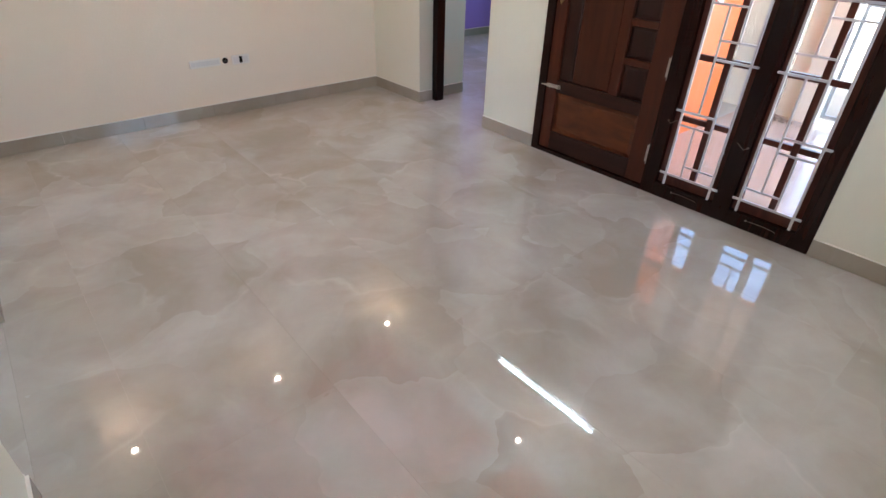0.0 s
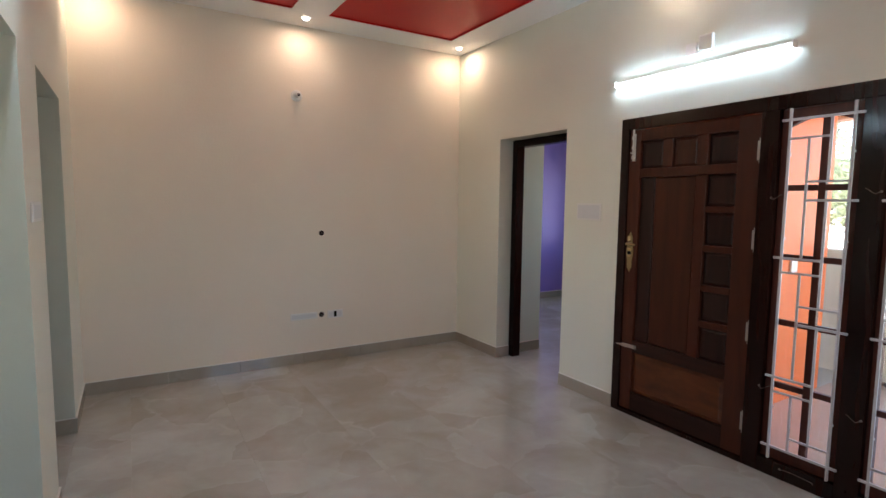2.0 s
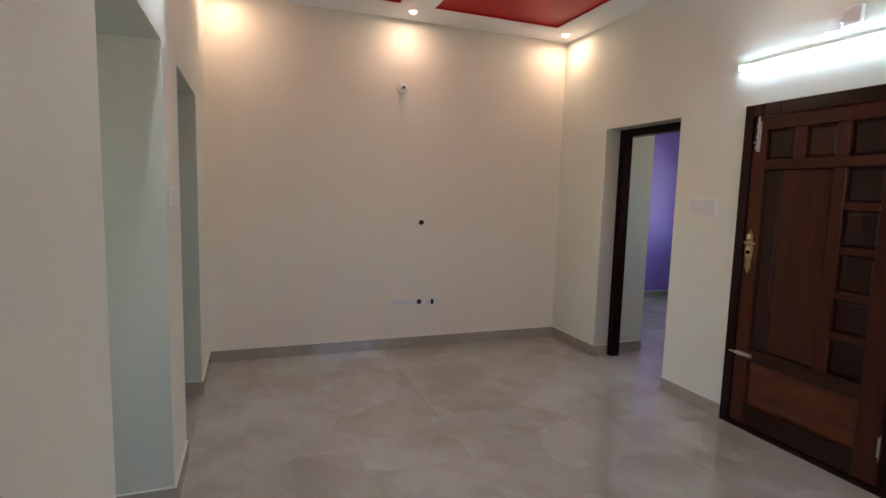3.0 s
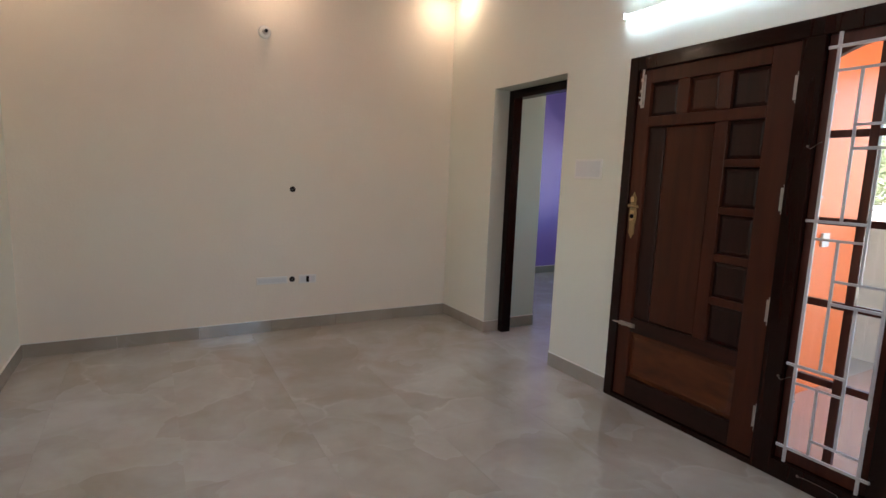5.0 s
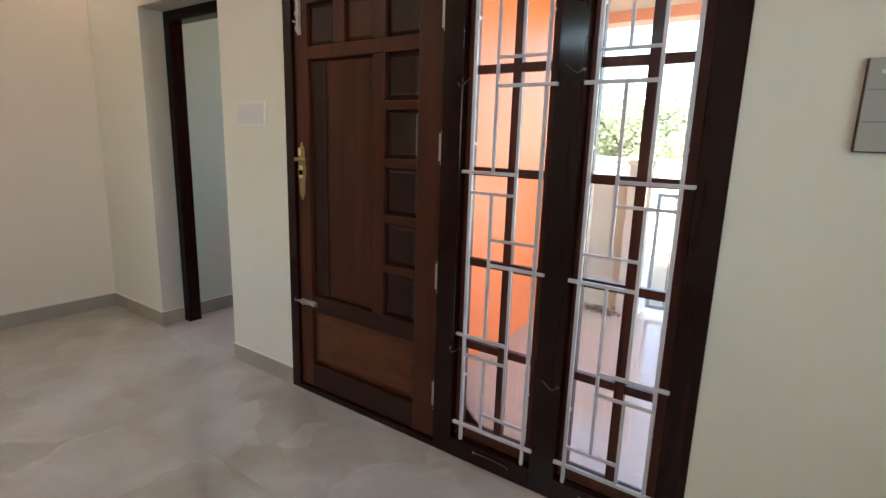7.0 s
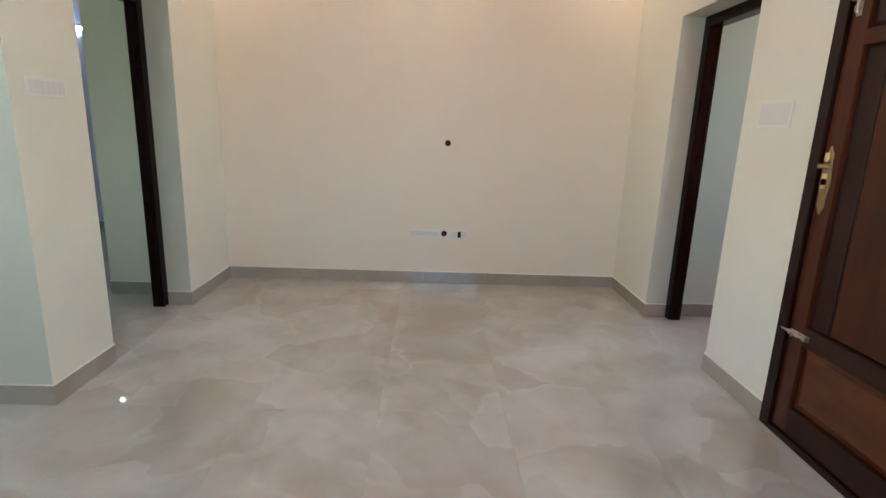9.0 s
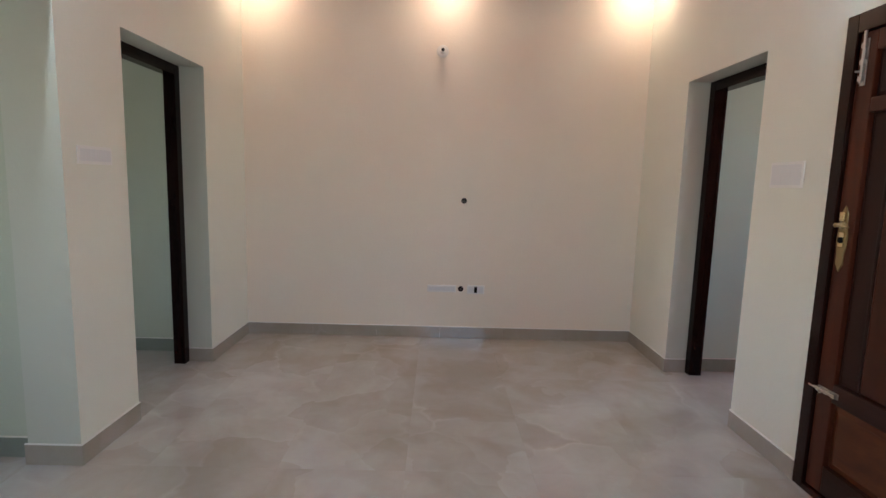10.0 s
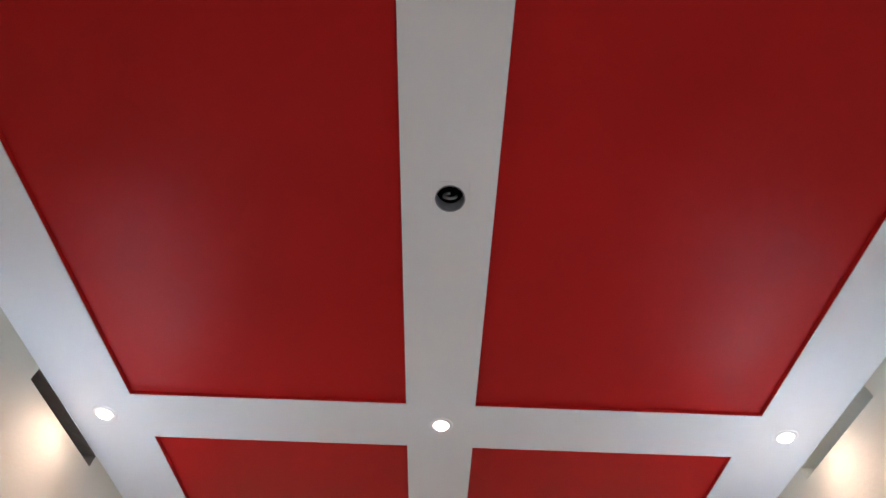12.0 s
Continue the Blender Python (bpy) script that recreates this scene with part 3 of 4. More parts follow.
def raised(y0, y1, z0, z1, m=M_PANEL, proud=0.007, rim=0.02):
    bm = bmesh.new()
    g = 0.001
    rings = []
    for inset, x in ((g, DX + 0.028), (g, DX + 0.022), (g + rim, DX + 0.022 - proud), (g + rim + 0.006, DX + 0.022 - proud + 0.001)):
        rings.append([bm.verts.new((x, y, z)) for y, z in ((y0 + inset, z0 + inset), (y1 - inset, z0 + inset), (y1 - inset, z1 - inset), (y0 + inset, z1 - inset))])
    for p, q in zip(rings, rings[1:]):
        for i in range(4):
            bm.faces.new((p[i], p[(i + 1) % 4], q[(i + 1) % 4], q[i]))
    bm.faces.new(rings[-1])
    bm.faces.new(rings[0])
    part("door_panel", at_door(bm), m, door)


raised(-2.508, -2.327, 1.775, 1.965, M_PANEL_D)
raised(-2.752, -2.579, 1.775, 1.965)
raised(-3.008, -2.823, 1.775, 1.965, M_PANEL_D)
raised(-2.44, -2.327, 0.548, 1.715, M_PANEL_D, 0.003, 0.01)
raised(-2.752, -2.44, 0.548, 1.715, M_PANEL, 0.009, 0.012)
for a, b in ((1.52, 1.715), (1.275, 1.48), (1.025, 1.235), (0.795, 0.985), (0.548, 0.755)):
    raised(-3.008, -2.823, a, b, M_PANEL_D)
raised(-3.008, -2.327, 0.165, 0.462, M_LOWER, 0.010, 0.03)

# lock plate with lever
bm = bmesh.new()
prof = []
for i in range(40):
    a = 2 * math.pi * i / 40
    r = 1 + 0.16 * math.cos(6 * a)
    prof.append((0.028 * math.cos(a) * (0.82 + 0.18 * abs(math.sin(a))) * r, 0.135 * math.sin(a) * (1 + 0.05 * math.cos(8 * a))))
front = [bm.verts.new((DX - 0.006, -2.275 + u, 1.185 + v)) for u, v in prof]
rear = [bm.verts.new((DX - 0.0005, -2.275 + u * 1.06, 1.185 + v * 1.02)) for u, v in prof]
bm.faces.new(front)
bm.faces.new(rear)
for i in range(40):
    bm.faces.new((front[i], front[(i + 1) % 40], rear[(i + 1) % 40], rear[i]))
plate = part("lock_plate", at_door(bm), M_BRASS, door, "ornate brass lock plate")
bm = bmesh.new()
lathe(bm, [(0.016, 0.0), (0.018, -0.006), (0.010, -0.012), (0.009, -0.031), (0.011, -0.035), (0.004, -0.039)], (DX - 0.006, -2.275, 1.245), "X", 16)
tube(bm, (DX - 0.036, -2.266, 1.245), (DX - 0.036, -2.330, 1.242), 0.008, 12, 0.006)
bmesh.ops.create_uvsphere(bm, u_segments=10, v_segments=8, radius=0.009, matrix=Matrix.Translation((DX - 0.036, -2.332, 1.242)))
part("lever_handle", at_door(bm), M_BRASS, plate, "brass lever handle", smooth=True)
part("lock_block", at_door(boxes((DX - 0.016, DX - 0.0065, -2.290, -2.260, 1.262, 1.302), bevel=0.005)), M_PALEBRASS, plate, "pale gold upper block")
part("key_plate", at_door(boxes((DX - 0.010, DX - 0.0065, -2.291, -2.259, 1.150, 1.215), bevel=0.002)), M_PALEBRASS, plate, "pale gold key plate")
bm = bmesh.new()
lathe(bm, [(0.013, 0), (0.013, -0.004), (0.009, -0.006), (0.004, -0.0065)], (DX - 0.0105, -2.275, 1.18), "X", 16)
part("key_cylinder", at_door(bm), M_BLACK, plate, smooth=True)


def bolt(y, z, up, length):
    bm = bmesh.new()
    if up:
        box(bm, DX - 0.004, DX - 0.0005, y - 0.013, y + 0.013, z, z + length, 0.001, 1)
        tube(bm, (DX - 0.012, y, z + 0.01), (DX - 0.012, y, z + length + 0.03), 0.006)
        for k in (0.15, 0.5, 0.85):
            box(bm, DX - 0.019, DX - 0.003, y - 0.010, y + 0.010, z + length * k - 0.010, z + length * k + 0.010, 0.003)
        tube(bm, (DX - 0.012, y, z + length * 0.3), (DX - 0.034, y + 0.006, z + length * 0.3), 0.004)
    else:
        box(bm, DX - 0.004, DX - 0.0005, y - length, y, z - 0.013, z + 0.013, 0.001, 1)
        tube(bm, (DX - 0.012, y - length + 0.01, z), (DX - 0.012, y + 0.04, z), 0.006)
        for k in (0.12, 0.5, 0.88):
            box(bm, DX - 0.019, DX - 0.003, y - length * k - 0.010, y - length * k + 0.010, z - 0.010, z + 0.010, 0.003)
        tube(bm, (DX - 0.012, y - length * 0.4, z), (DX - 0.034, y - length * 0.4, z - 0.006), 0.004)
    part("door_bolt", at_door(bm), M_STEEL, door, "worn steel sliding bolt", smooth=False)


bolt(-2.275, 1.83, True, 0.19)
bolt(-2.245, 0.502, False, 0.12)
for z in (1.84, 1.33, 0.79, 0.25):
    bm = bmesh.new()
    tube(bm, (DX - 0.006, -3.141, z - 0.062), (DX - 0.006, -3.141, z + 0.062), 0.0065, 12)
    for k in (-1, 1):
        tube(bm, (DX - 0.006, -3.141, z + k * 0.062), (DX - 0.006, -3.141, z + k * 0.069), 0.008, 12)
    box(bm, DX - 0.0022, DX - 0.0004, -3.136, -3.120, z - 0.055, z + 0.055)
    part("hinge", at_door(bm), M_HINGE, door)


# ---- lamps ----
def tube_lamp(x, side, y0, y1, z):
    """Bare fluorescent batten on a wall; side is +1 when the wall is at +x."""
    lamp = thing("tube_light", "lit cool white fluorescent tube on slim batten", "wall light", (x, (y0 + y1) / 2, z), "tube lights high on the walls")
    h = (y1 - y0) / 2
    d = -side
    xs = sorted((0, d * 0.016))
    part("batten", boxes((xs[0], xs[1], -h, h, -0.006, 0.016), bevel=0.004), M_PLASTIC, lamp)
    for s in (-1, 1):
        e = sorted((0.0, d * 0.045))
        part("tube_holder", boxes((e[0], e[1], s * h - 0.006, s * h + 0.006, -0.020, 0.016), bevel=0.003), M_PLASTIC, lamp)
    bm = bmesh.new()
    tube(bm, (d * 0.030, -h + 0.0065, -0.014), (d * 0.030, h - 0.0065, -0.014), 0.0052, 16)
    part("tube", bm, M_TUBE, lamp, "glowing cool white glass tube", smooth=False)
    return lamp


tube_lamp(W, 1, -3.29, -2.115, 2.385)
tube_lamp(0.0, -1, -3.29, -2.115, 2.385)
tube_lamp(-2.66, 1, 1.38, 2.38, 2.31).rotation_euler = (0, 0, math.pi / 2)


def ballast(x, side, y, z):
    d = -side
    e = sorted((0.0005 * d, d * 0.035))
    b = thing("wall_fitting", "small off-white plastic fitting above the tube light", "electrical fitting", (x, y, z), "fittings above the tube lights")
    part("body", boxes((e[0], e[1], -0.045, 0.045, -0.05, 0.05), bevel=0.01), M_PLASTIC, b)
    bm = bmesh.new()
    tube(bm, (d * 0.02, 0.045, -0.01), (d * 0.02, 0.062, -0.01), 0.016, 14)
    part("knob", bm, M_GREYPL, b)
    e = sorted((0.0005 * d, d * 0.016))
    part("base", boxes((e[0], e[1], 0.065, 0.14, -0.055, 0.02), bevel=0.004), M_PLASTIC, b)


ballast(W, 1, -2.79, 2.515)
ballast(0.0, -1, -2.79, 2.515)


def downlight(x, y, share=1.0):
    d = thing("downlight", "lit round recessed downlight with white rim in ceiling rib", "ceiling light", (x, y, H), "round downlights in the ceiling ribs")
    bm = bmesh.new()
    lathe(bm, [(0.037, -0.004), (0.050, -0.0045), (0.054, -0.001), (0.054, 0.0)], (0, 0, 0), "Z", 28)
    part("rim", bm, M_WHITE, d, smooth=False)
    bm = bmesh.new()
    lathe(bm, [(0.0005, -0.022), (0.010, -0.0212), (0.018, -0.018)], (0, 0, 0), "Z", 24)
    part("lens", bm, M_DISC, d, "glowing lens")
    bm = bmesh.new()
    lathe(bm, [(0.0185, -0.018), (0.030, -0.012), (0.036, -0.0045)], (0, 0, 0), "Z", 24)
    part("diffuser", bm, M_DIFF, d, "softly lit diffuser ring")
    s = new("downlight_lamp", bpy.data.lights.new("downlight_lamp", "AREA"))
    s.data.shape, s.data.size, s.data.energy = "DISK", 0.05, SPOT_W * share
    s.data.color = (1.0, 0.70, 0.47)
    s.matrix_world = pose(x, y, H - 0.024)
    return d


for y in (-0.24, -2.607, -4.987):
    for x in (0.169, 1.69, 3.241):
        downlight(x, y, {-0.24: 0.97, -2.607: 0.42, -4.987: 0.35}[y])


# ---- wall and ceiling fittings ----
def skirting(name, rows, m=M_SKIRT):
    """Runs of 100 mm tile skirting, standing 9 mm off the wall."""
    ob = thing(name, "polished grey-beige tile skirting along wall foot", "skirting")
    ob["kind"] = "structure"
    for r in rows:
        part("skirting_tile", boxes((*r, 0.001, 0.100), bevel=0.0015), m, ob)
        part("cement_bead", boxes((*r, 0.1002, 0.1045)), M_BEAD, ob)


def run(a, b, step=0.6):
    n = max(1, round(abs(b - a) / step))
    cuts = [a + (b - a) * i / n for i in range(n + 1)]
    return [(min(p, q) + 0.0006, max(p, q) - 0.0006) for p, q in zip(cuts, cuts[1:])]


K = 0.010
skirting("baseboard_north", [(a, b, -K, -0.0005) for a, b in run(K, W - K)])
skirting("baseboard_south", [(a, b, S + 0.0005, S + K) for a, b in run(K, W - K)])
rows = [(0.0005, K, a, b) for lo, hi in ((WEST_DOOR[1], -0.0005), (PASSAGE[1], WEST_DOOR[0]), (S, PASSAGE[0])) for a, b in run(lo, hi)]
rows += [(-0.168, K, WEST_DOOR[1] - K, WEST_DOOR[1] - 0.0005), (-T - K, K, PASSAGE[1] - K, PASSAGE[1] - 0.0005), (-T, 0.0, PASSAGE[0] + 0.0005, PASSAGE[0] + K)]
skirting("baseboard_west", rows)
rows = [(W - K, W - 0.0005, a, b) for lo, hi in ((EAST_DOOR[1], -0.0005), (UNIT[1], EAST_DOOR[0]), (S, UNIT[0])) for a, b in run(lo, hi)]
rows += [(W - K, W + 0.153, EAST_DOOR[1] - K, EAST_DOOR[1] - 0.0005), (W, W + 0.153, EAST_DOOR[0] + 0.0005, EAST_DOOR[0] + K)]
skirting("baseboard_east", rows)
skirting("baseboard_beyond", [(W + T + 0.0005, 3.995, -0.71, -0.7005), (-0.715, -T - 0.0005, -0.53, -0.5205), (-3.19, -0.716, 1.87, 1.8795), (-3.2, -T - K, -2.11, -2.1005), (W + T, 6.74, 1.49, 1.4995)], M_SKIRT_DIM)


def hole(name, x, z, r, label):
    o = thing(name, label, "wall outlet", (x, 0, z), "open round conduit holes in the end wall")
    bm = bmesh.new()
    lathe(bm, [(r, -0.002), (r * 1.0, -0.004), (r * 0.8, -0.004), (r * 0.75, -0.0025)], (0, 0, 0), "Y", 20)
    part("rim", bm, M_DBSIDE, o)
    # flat dark disc on the wall, painted as the shaded hole depth
    bm = bmesh.new()
    lathe(bm, [(r * 0.78, -0.0045), (r * 0.3, -0.0046)], (0, 0, 0), "Y", 16)
    part("opening", bm, M_HOLE, o)
    bm = bmesh.new()
    tube(bm, (-r * 0.5, -0.006, r * 0.1), (r * 0.4, -0.010, -r * 0.2), 0.0022, 8)
    tube(bm, (-r * 0.2, -0.006, -r * 0.5), (r * 0.2, -0.012, r * 0.4), 0.0022, 8)
    part("wire_end", bm, M_IRON, o)


hole("conduit_hole", 1.886, 1.224, 0.025, "dark round conduit hole in cream end wall")
hole("conduit_hole", 1.880, 0.448, 0.025, "dark round conduit hole beside low socket plates")


def plate_on(axis, pos, side, u0, u1, z0, z1, name, label, cells, dark=False):
    """A modular switch plate flush on a wall."""
    cu, cz = (u0 + u1) / 2, (z0 + z1) / 2
    at = (pos, cu, cz) if axis == "x" else (cu, pos, cz)
    o = thing(name, label, "switch plate", at)
    w, h = (u1 - u0) / 2, (z1 - z0) / 2

    def slab(a, b, c, d, t0, t1, bv=0.0):
        p = sorted((side * t0, side * t1))
        return boxes((p[0], p[1], a, b, c, d) if axis == "x" else (a, b, p[0], p[1], c, d), bevel=bv)

    part("plate", slab(-w, w, -h, h, 0.0005, 0.009, 0.003), M_PLASTIC, o)
    n = cells
    for i in range(n):
        a = -w + 0.012 + (2 * w - 0.024) * i / n
        b = -w + 0.012 + (2 * w - 0.024) * (i + 1) / n
        part("switch", slab(a + 0.0006, b - 0.0006, -h + 0.014, h - 0.014, 0.009, 0.0108, 0.0006), M_GREYPL, o)
    # dark slab on the plate, painted as the shaded slot depth
    if dark:
        part("socket_opening", slab(-0.014, 0.012, -0.027, 0.027, 0.0109, 0.0120), M_HOLE, o)
    return o


plate_on("y", 0.0, -1, 1.585, 1.840, 0.415, 0.478, "socket_plate", "long white socket plate low on end wall", 6)
plate_on("y", 0.0, -1, 1.937, 2.090, 0.405, 0.482, "socket_plate", "small white plate with one open black slot", 1, True)
plate_on("x", 0.0, 1, -2.075, -1.827, 1.420, 1.505, "switch_plate", "white switch plate on pillar beside doorway", 6)
plate_on("x", W, -1, -2.005, -1.760, 1.400, 1.530, "switch_plate", "white double-row switch plate beside entrance door", 6)

# distribution box
db = thing("distribution_box", "pale grey distribution box on brown back plate, closed", "electrical box", (W, -4.625, 1.465))
part("back_plate", boxes((-0.010, -0.0005, -0.21, 0.185, -0.105, 0.125), bevel=0.003), M_DBSIDE, db, "brown back plate")
part("cover", boxes((-0.026, -0.0105, -0.205, 0.180, -0.102, 0.122), bevel=0.004), M_BOXGREY, db, "pale grey cover")
for z in (-0.030, 0.048):
    part("cover_seam", boxes((-0.0272, -0.026, -0.20, 0.175, z - 0.0015, z + 0.0015)), M_CUP, db)
part("latch", boxes((-0.033, -0.026, 0.10, 0.155, 0.084, 0.095), bevel=0.003), M_GREYPL, db)

# bulb holder on the end wall
bh = thing("bulb_holder", "white square bulb holder with black socket, unfitted", "light fitting", (1.668, 0, 2.46))
bm = bmesh.new()
lathe(bm, [(0.050, -0.0005), (0.050, -0.010), (0.042, -0.018), (0.020, -0.020)], (0, 0, 0), "Y", 28)
part("base", bm, M_PLASTIC, bh, smooth=False)
bm = bmesh.new()
lathe(bm, [(0.020, -0.0205), (0.019, -0.068), (0.017, -0.073), (0.014, -0.073)], (0, 0, -0.002), "Y", 20)
part("socket_ring", bm, M_PLASTIC, bh)
bm = bmesh.new()
lathe(bm, [(0.0138, -0.0735), (0.005, -0.075)], (0, 0, -0.002), "Y", 20)
part("socket", bm, M_BLACK, bh)


def fan_hook(y, r):
    """A hook box sunk into the rib: a white collar closes its square cut, a grey cup goes up, a bent rod hangs inside."""
    o = thing("fan_hook", "dark round fan hook box sunk into white ceiling rib", "ceiling fitting", (1.69, y, H), "fan hook boxes in the ceiling")
    n, q = 32, HOOK
    bm = bmesh.new()
    inner, outer = [], []
    for i in range(n):
        a = 2 * math.pi * i / n
        c, k = math.cos(a), math.sin(a)
        m = (q - 0.0006) / max(abs(c), abs(k))
        inner.append((r * c, r * k))
        outer.append((m * c, m * k))
    vi = [bm.verts.new((x, v, 0.0002)) for x, v in inner]
    vo = [bm.verts.new((x, v, 0.0002)) for x, v in outer]
    vt = [bm.verts.new((x, v, 0.006)) for x, v in inner]
    for i in range(n):
        j = (i + 1) % n
        bm.faces.new((vi[i], vi[j], vo[j], vo[i]))
        bm.faces.new((vi[i], vi[j], vt[j], vt[i]))
    part("collar", bm, M_WHITE, o, "white painted collar")
    bm = bmesh.new()
    lathe(bm, [(r * 1.03, 0.001), (r * 1.03, 0.046), (r * 0.98, 0.046), (r * 0.97, -0.003), (r * 1.05, -0.003), (r * 1.03, 0.001)], (0, 0, 0), "Z", 32, False)
    part("cup", bm, M_CUP, o)
    bm = bmesh.new()
    lathe(bm, [(r * 0.96, 0.044), (r * 0.2, 0.045)], (0, 0, 0), "Z", 24)
    part("box_top", bm, M_BLACK, o)
    bm = bmesh.new()
    pts = [(0.020 * math.cos(a), 0, 0.016 + 0.016 * math.sin(a)) for a in [math.pi * (0.5 + 1.5 * i / 12) for i in range(13)]]
    for p, e in zip(pts, pts[1:]):
        tube(bm, p, e, 0.0045, 8)
    part("hook", bm, M_STEEL, o)


for y in HOOK_Y:
    fan_hook(y, 0.046)

# ---- outside things ----
def pillar():
    p = thing("gate_pillar", "short cream gate pillar with black lamp on top", "pillar", (6.43, -3.16, -0.4))
    part("shaft", boxes((-0.11, 0.11, -0.1, 0.1, 0, 1.60), bevel=0.006), M_CREAM_OUT, p)
    part("cap", boxes((-0.13, 0.13, -0.12, 0.12, 1.60, 1.65), bevel=0.006), M_CREAM_OUT, p)
    bm = bmesh.new()
    lathe(bm, [(0.03, 1.6505), (0.035, 1.67), (0.028, 1.71), (0.01, 1.725)], (0, 0, 0), "Z", 14)
    part("lamp", bm, M_BLACK, p, "small black lamp")


pillar()
gate = thing("metal_gate", "closed grey iron gate with upright bars", "gate", (6.45, -3.79, -0.12))
part("gate_frame", boxes((-0.015, 0.015, -0.5, 0.5, 0.06, 0.09), (-0.015, 0.015, -0.5, 0.5, 1.06, 1.09), (-0.015, 0.015, -0.5, -0.47, 0.09, 1.06), (-0.015, 0.015, 0.47, 0.5, 0.09, 1.06)), M_GATE, gate)
for i in range(6):
    y = -0.35 + i * 0.14
    part("gate_bar", boxes((-0.006, 0.006, y - 0.006, y + 0.006, 0.0905, 1.0595)), M_GATE, gate)
sw = thing("outdoor_switch", "white switch box on orange porch wall", "switch plate", (5.05, -2.60, 1.03))
part("plate", boxes((-0.05, 0.05, -0.02, -0.0005, -0.05, 0.05), bevel=0.006), M_PLASTIC, sw)


def tree(x, y, h, spread, seed):
    rnd = random.Random(seed)
    t = thing("tree", "leafy green garden tree beyond the boundary wall", "tree", (x, y, -0.4), "trees beyond the wall")
    bm = bmesh.new()
    top = Vector((rnd.uniform(-0.3, 0.3), rnd.uniform(-0.3, 0.3), h * 0.55))
    tube(bm, (0, 0, 0), top, 0.16, 10, 0.09)
    tips = []
    for i in range(9):
        a = i * 2.4 + rnd.uniform(-0.3, 0.3)
        s = top * rnd.uniform(0.35, 1.0)
        e = s + Vector((math.cos(a) * spread * rnd.uniform(0.4, 0.9), math.sin(a) * spread * rnd.uniform(0.4, 0.9), h * rnd.uniform(0.1, 0.4)))
        tube(bm, s, e, 0.06, 6, 0.02)
        tips += [e, s.lerp(e, 0.6)]
    tips += [top + Vector((0, 0, h * 0.3))]
    part("trunk", bm, M_BARK, t)
    verts, faces = [], []
    for c in tips:
        for _ in range(280):
            d = Vector((rnd.gauss(0, 1), rnd.gauss(0, 1), rnd.gauss(0, 0.75))) * spread * 0.17
            p = c + d
            u = Vector((rnd.uniform(-1, 1), rnd.uniform(-1, 1), rnd.uniform(-0.7, 0.7))).normalized() * rnd.uniform(0.045, 0.10)
            v = u.orthogonal().normalized() * rnd.uniform(0.02, 0.045)
            k = len(verts)
            verts += [p - u, p + v, p + u, p - v]
            faces.append((k, k + 1, k + 2, k + 3))
    me = bpy.data.meshes.new("crown")
    me.from_pydata([tuple(v) for v in verts], [], faces)
    me.materials.append(M_LEAF)
    ob = new("crown", me)
    ob.parent = t


for i, (x, y, h, s) in enumerate(((13.5, -3.6, 3.2, 1.7), (14.0, -1.0, 3.4, 1.9), (13.0, 1.6, 4.2, 2.0), (15.5, 3.6, 4.8, 2.3), (16.5, 0.6, 4.0, 2.2), (17.0, -2.4, 3.4, 2.2), (15.0, 6.0, 5.0, 2.3), (19.0, 4.0, 5.2, 2.6))):
    tree(x, y, h, s, 11 + i)

heap = thing("leaf_litter", "small heap of dry dark leaves on porch floor", "leaf litter", (6.22, -2.95, -0.12))
rnd = random.Random(5)
bm = bmesh.new()
for _ in range(90):
    p = Vector((rnd.gauss(0, 0.05), rnd.gauss(0, 0.13), 0))
    p.z = 0.004 + max(0.0, 0.035 - 0.25 * abs(p.y)) * rnd.random()
    u = Vector((rnd.uniform(-1, 1), rnd.uniform(-1, 1), rnd.uniform(-0.3, 0.3))).normalized() * rnd.uniform(0.015, 0.035)
    v = u.cross(Vector((0, 0, 1))).normalized() * u.length * 0.45
    c = [bm.verts.new(p + w) for w in (-u, v + Vector((0, 0, 0.004)), u, -v)]
    bm.faces.new(c)
part("leaves", bm, M_BARK, heap)

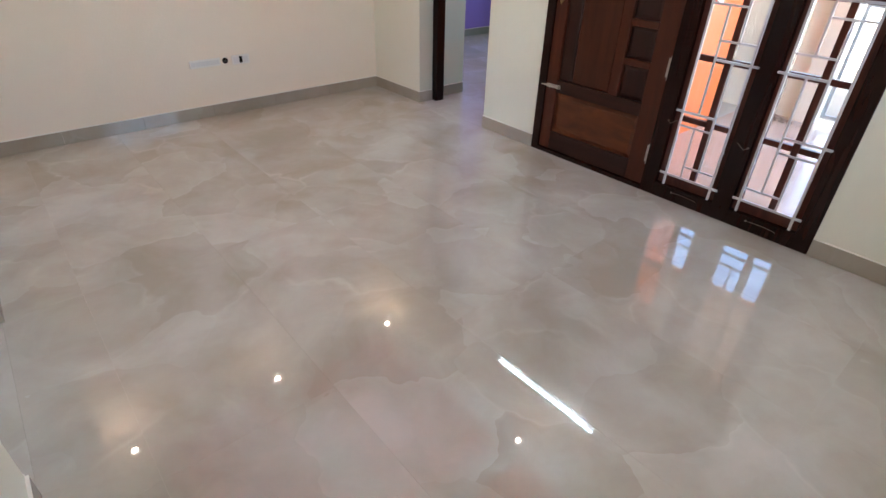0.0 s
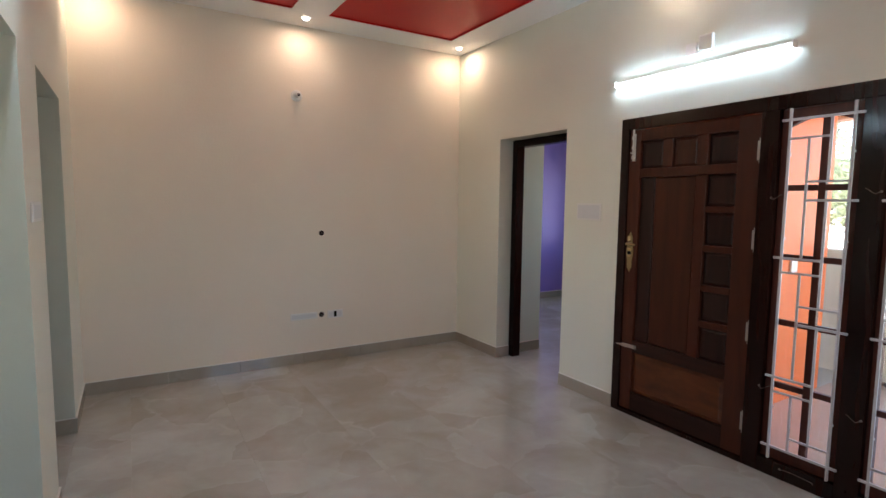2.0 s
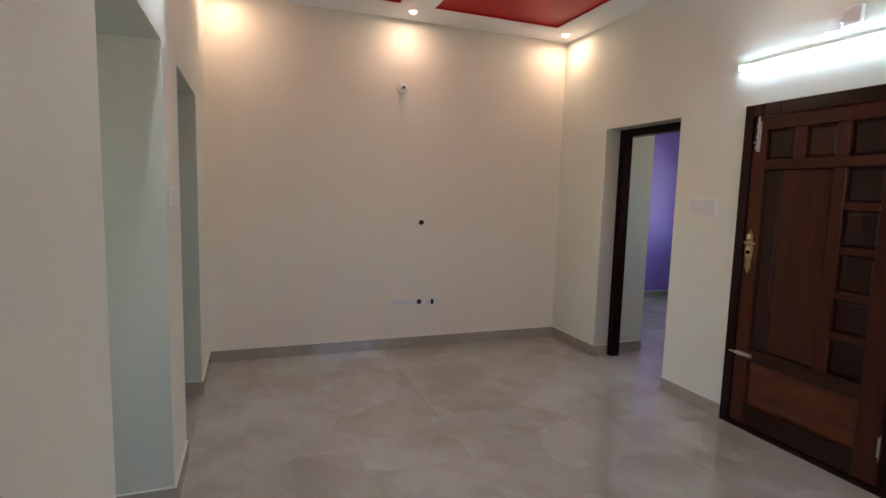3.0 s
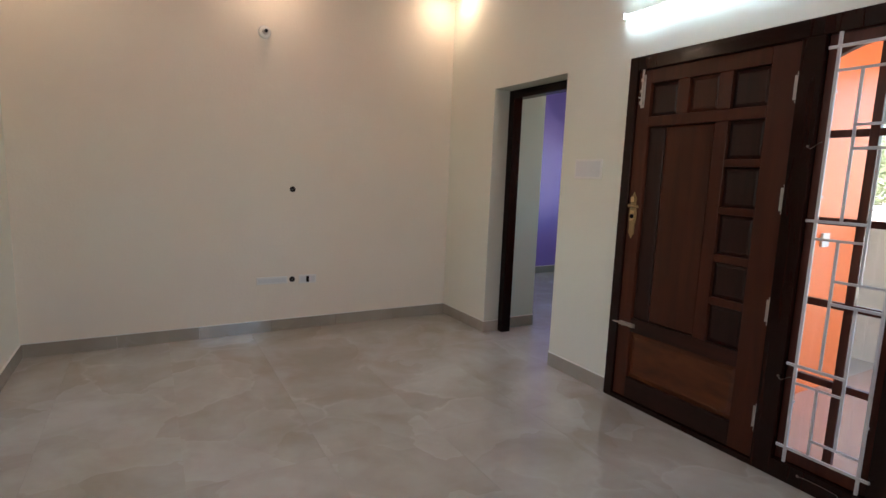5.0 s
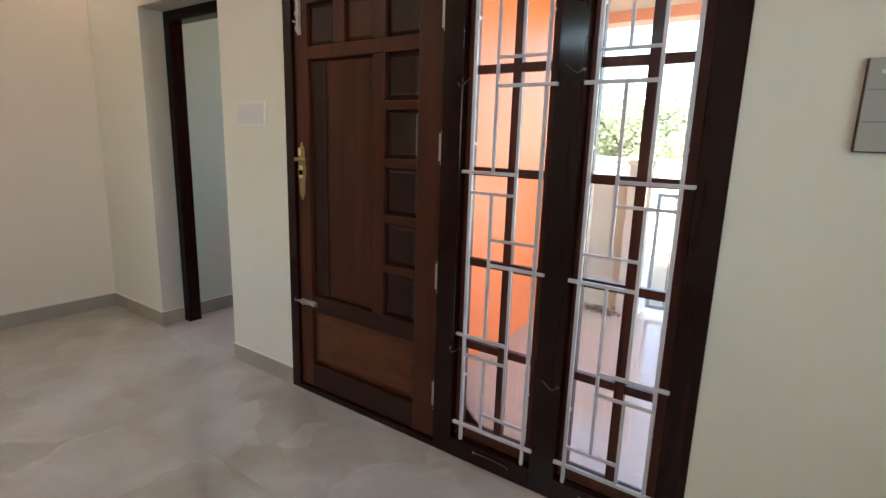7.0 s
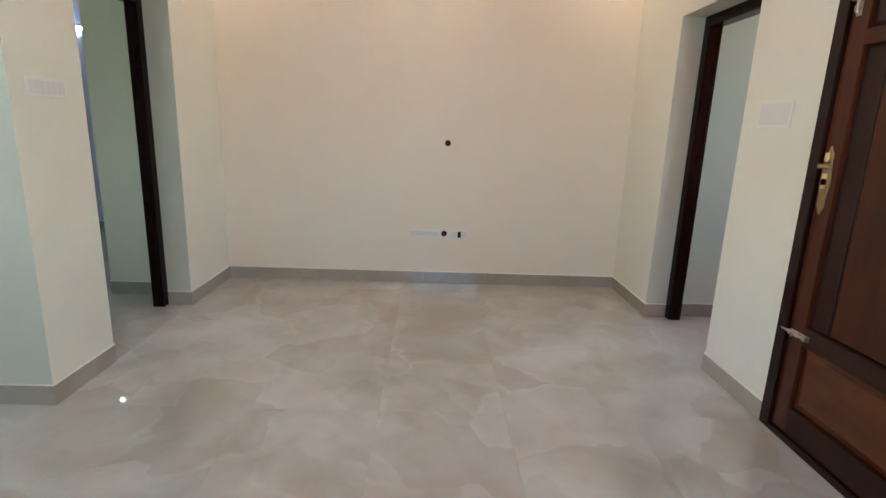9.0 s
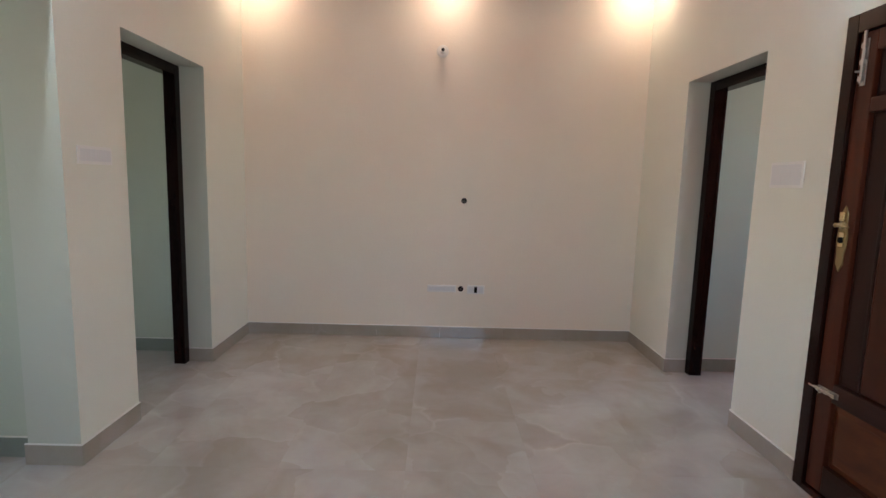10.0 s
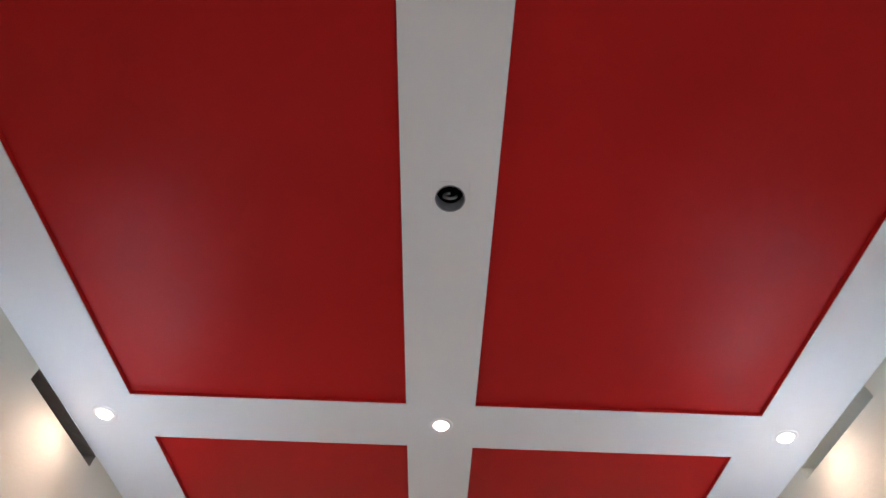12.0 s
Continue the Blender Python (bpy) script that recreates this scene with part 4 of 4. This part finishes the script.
# ---- floor tiles ----
TX, TY, G = 0.615, 1.22, 0.00025
floor = structure("floor", boxes((-3.35, W + T, S - T, T, -0.12, -0.004), (-3.35, -0.595, T, 2.0, -0.12, -0.004), (W + T, 6.9, -1.95, 1.65, -0.12, -0.004)), M_GROUT)
tile_cache = {}


def lay(x0, x1, y0, y1, ox, oy, tx, ty, material, parent, z1=0.0, th=0.0035):
    i = math.floor((x0 - ox) / tx)
    while ox + i * tx < x1 - 0.002:
        j = math.floor((y0 - oy) / ty)
        while oy + j * ty < y1 - 0.002:
            a, b = max(x0, ox + i * tx), min(x1, ox + (i + 1) * tx)
            c, d = max(y0, oy + j * ty), min(y1, oy + (j + 1) * ty)
            if b - a > 0.01 and d - c > 0.01:
                w, h = round(b - a, 4), round(d - c, 4)
                key = (w, h, material.name)
                if key not in tile_cache:
                    tile_cache[key] = mesh_of("tile", boxes((-w / 2 + G, w / 2 - G, -h / 2 + G, h / 2 - G, -th, 0)), material)
                o = new("tile", tile_cache[key])
                o.location = ((a + b) / 2, (c + d) / 2, z1)
                o.parent = parent
            j += 1
        i += 1


OX, OY = 2.15 - 3 * TX, -3.38
lay(0, W, S, 0, OX, OY, TX, TY, M_FLOOR, floor)
for ys, xs in ((WEST_DOOR, (-T, 0)), (PASSAGE, (-T, 0)), (EAST_DOOR, (W, W + T))):
    lay(*xs, *ys, OX, OY, TX, TY, M_FLOOR, floor)
lay(W + T, 6.75, -1.95, 1.5, OX, OY, TX, TY, M_FLOOR, floor)
lay(-0.715, -T, -1.98, -0.52, OX, OY, TX, TY, M_FLOOR, floor)
lay(-3.2, -0.715, -1.98, 1.88, OX, OY, TX, TY, M_FLOOR, floor)
lay(-3.2, -T, -4.88, -2.10, OX, OY, TX, TY, M_FLOOR, floor)
porch = structure("porch_floor", boxes((W + T, 6.6, -5.6, -2.10, -0.39, -0.124)), M_GROUT)
lay(W + T, 6.6, -5.6, -2.60, W + T, -5.6, 0.4, 0.4, M_PORCH, porch, -0.12)
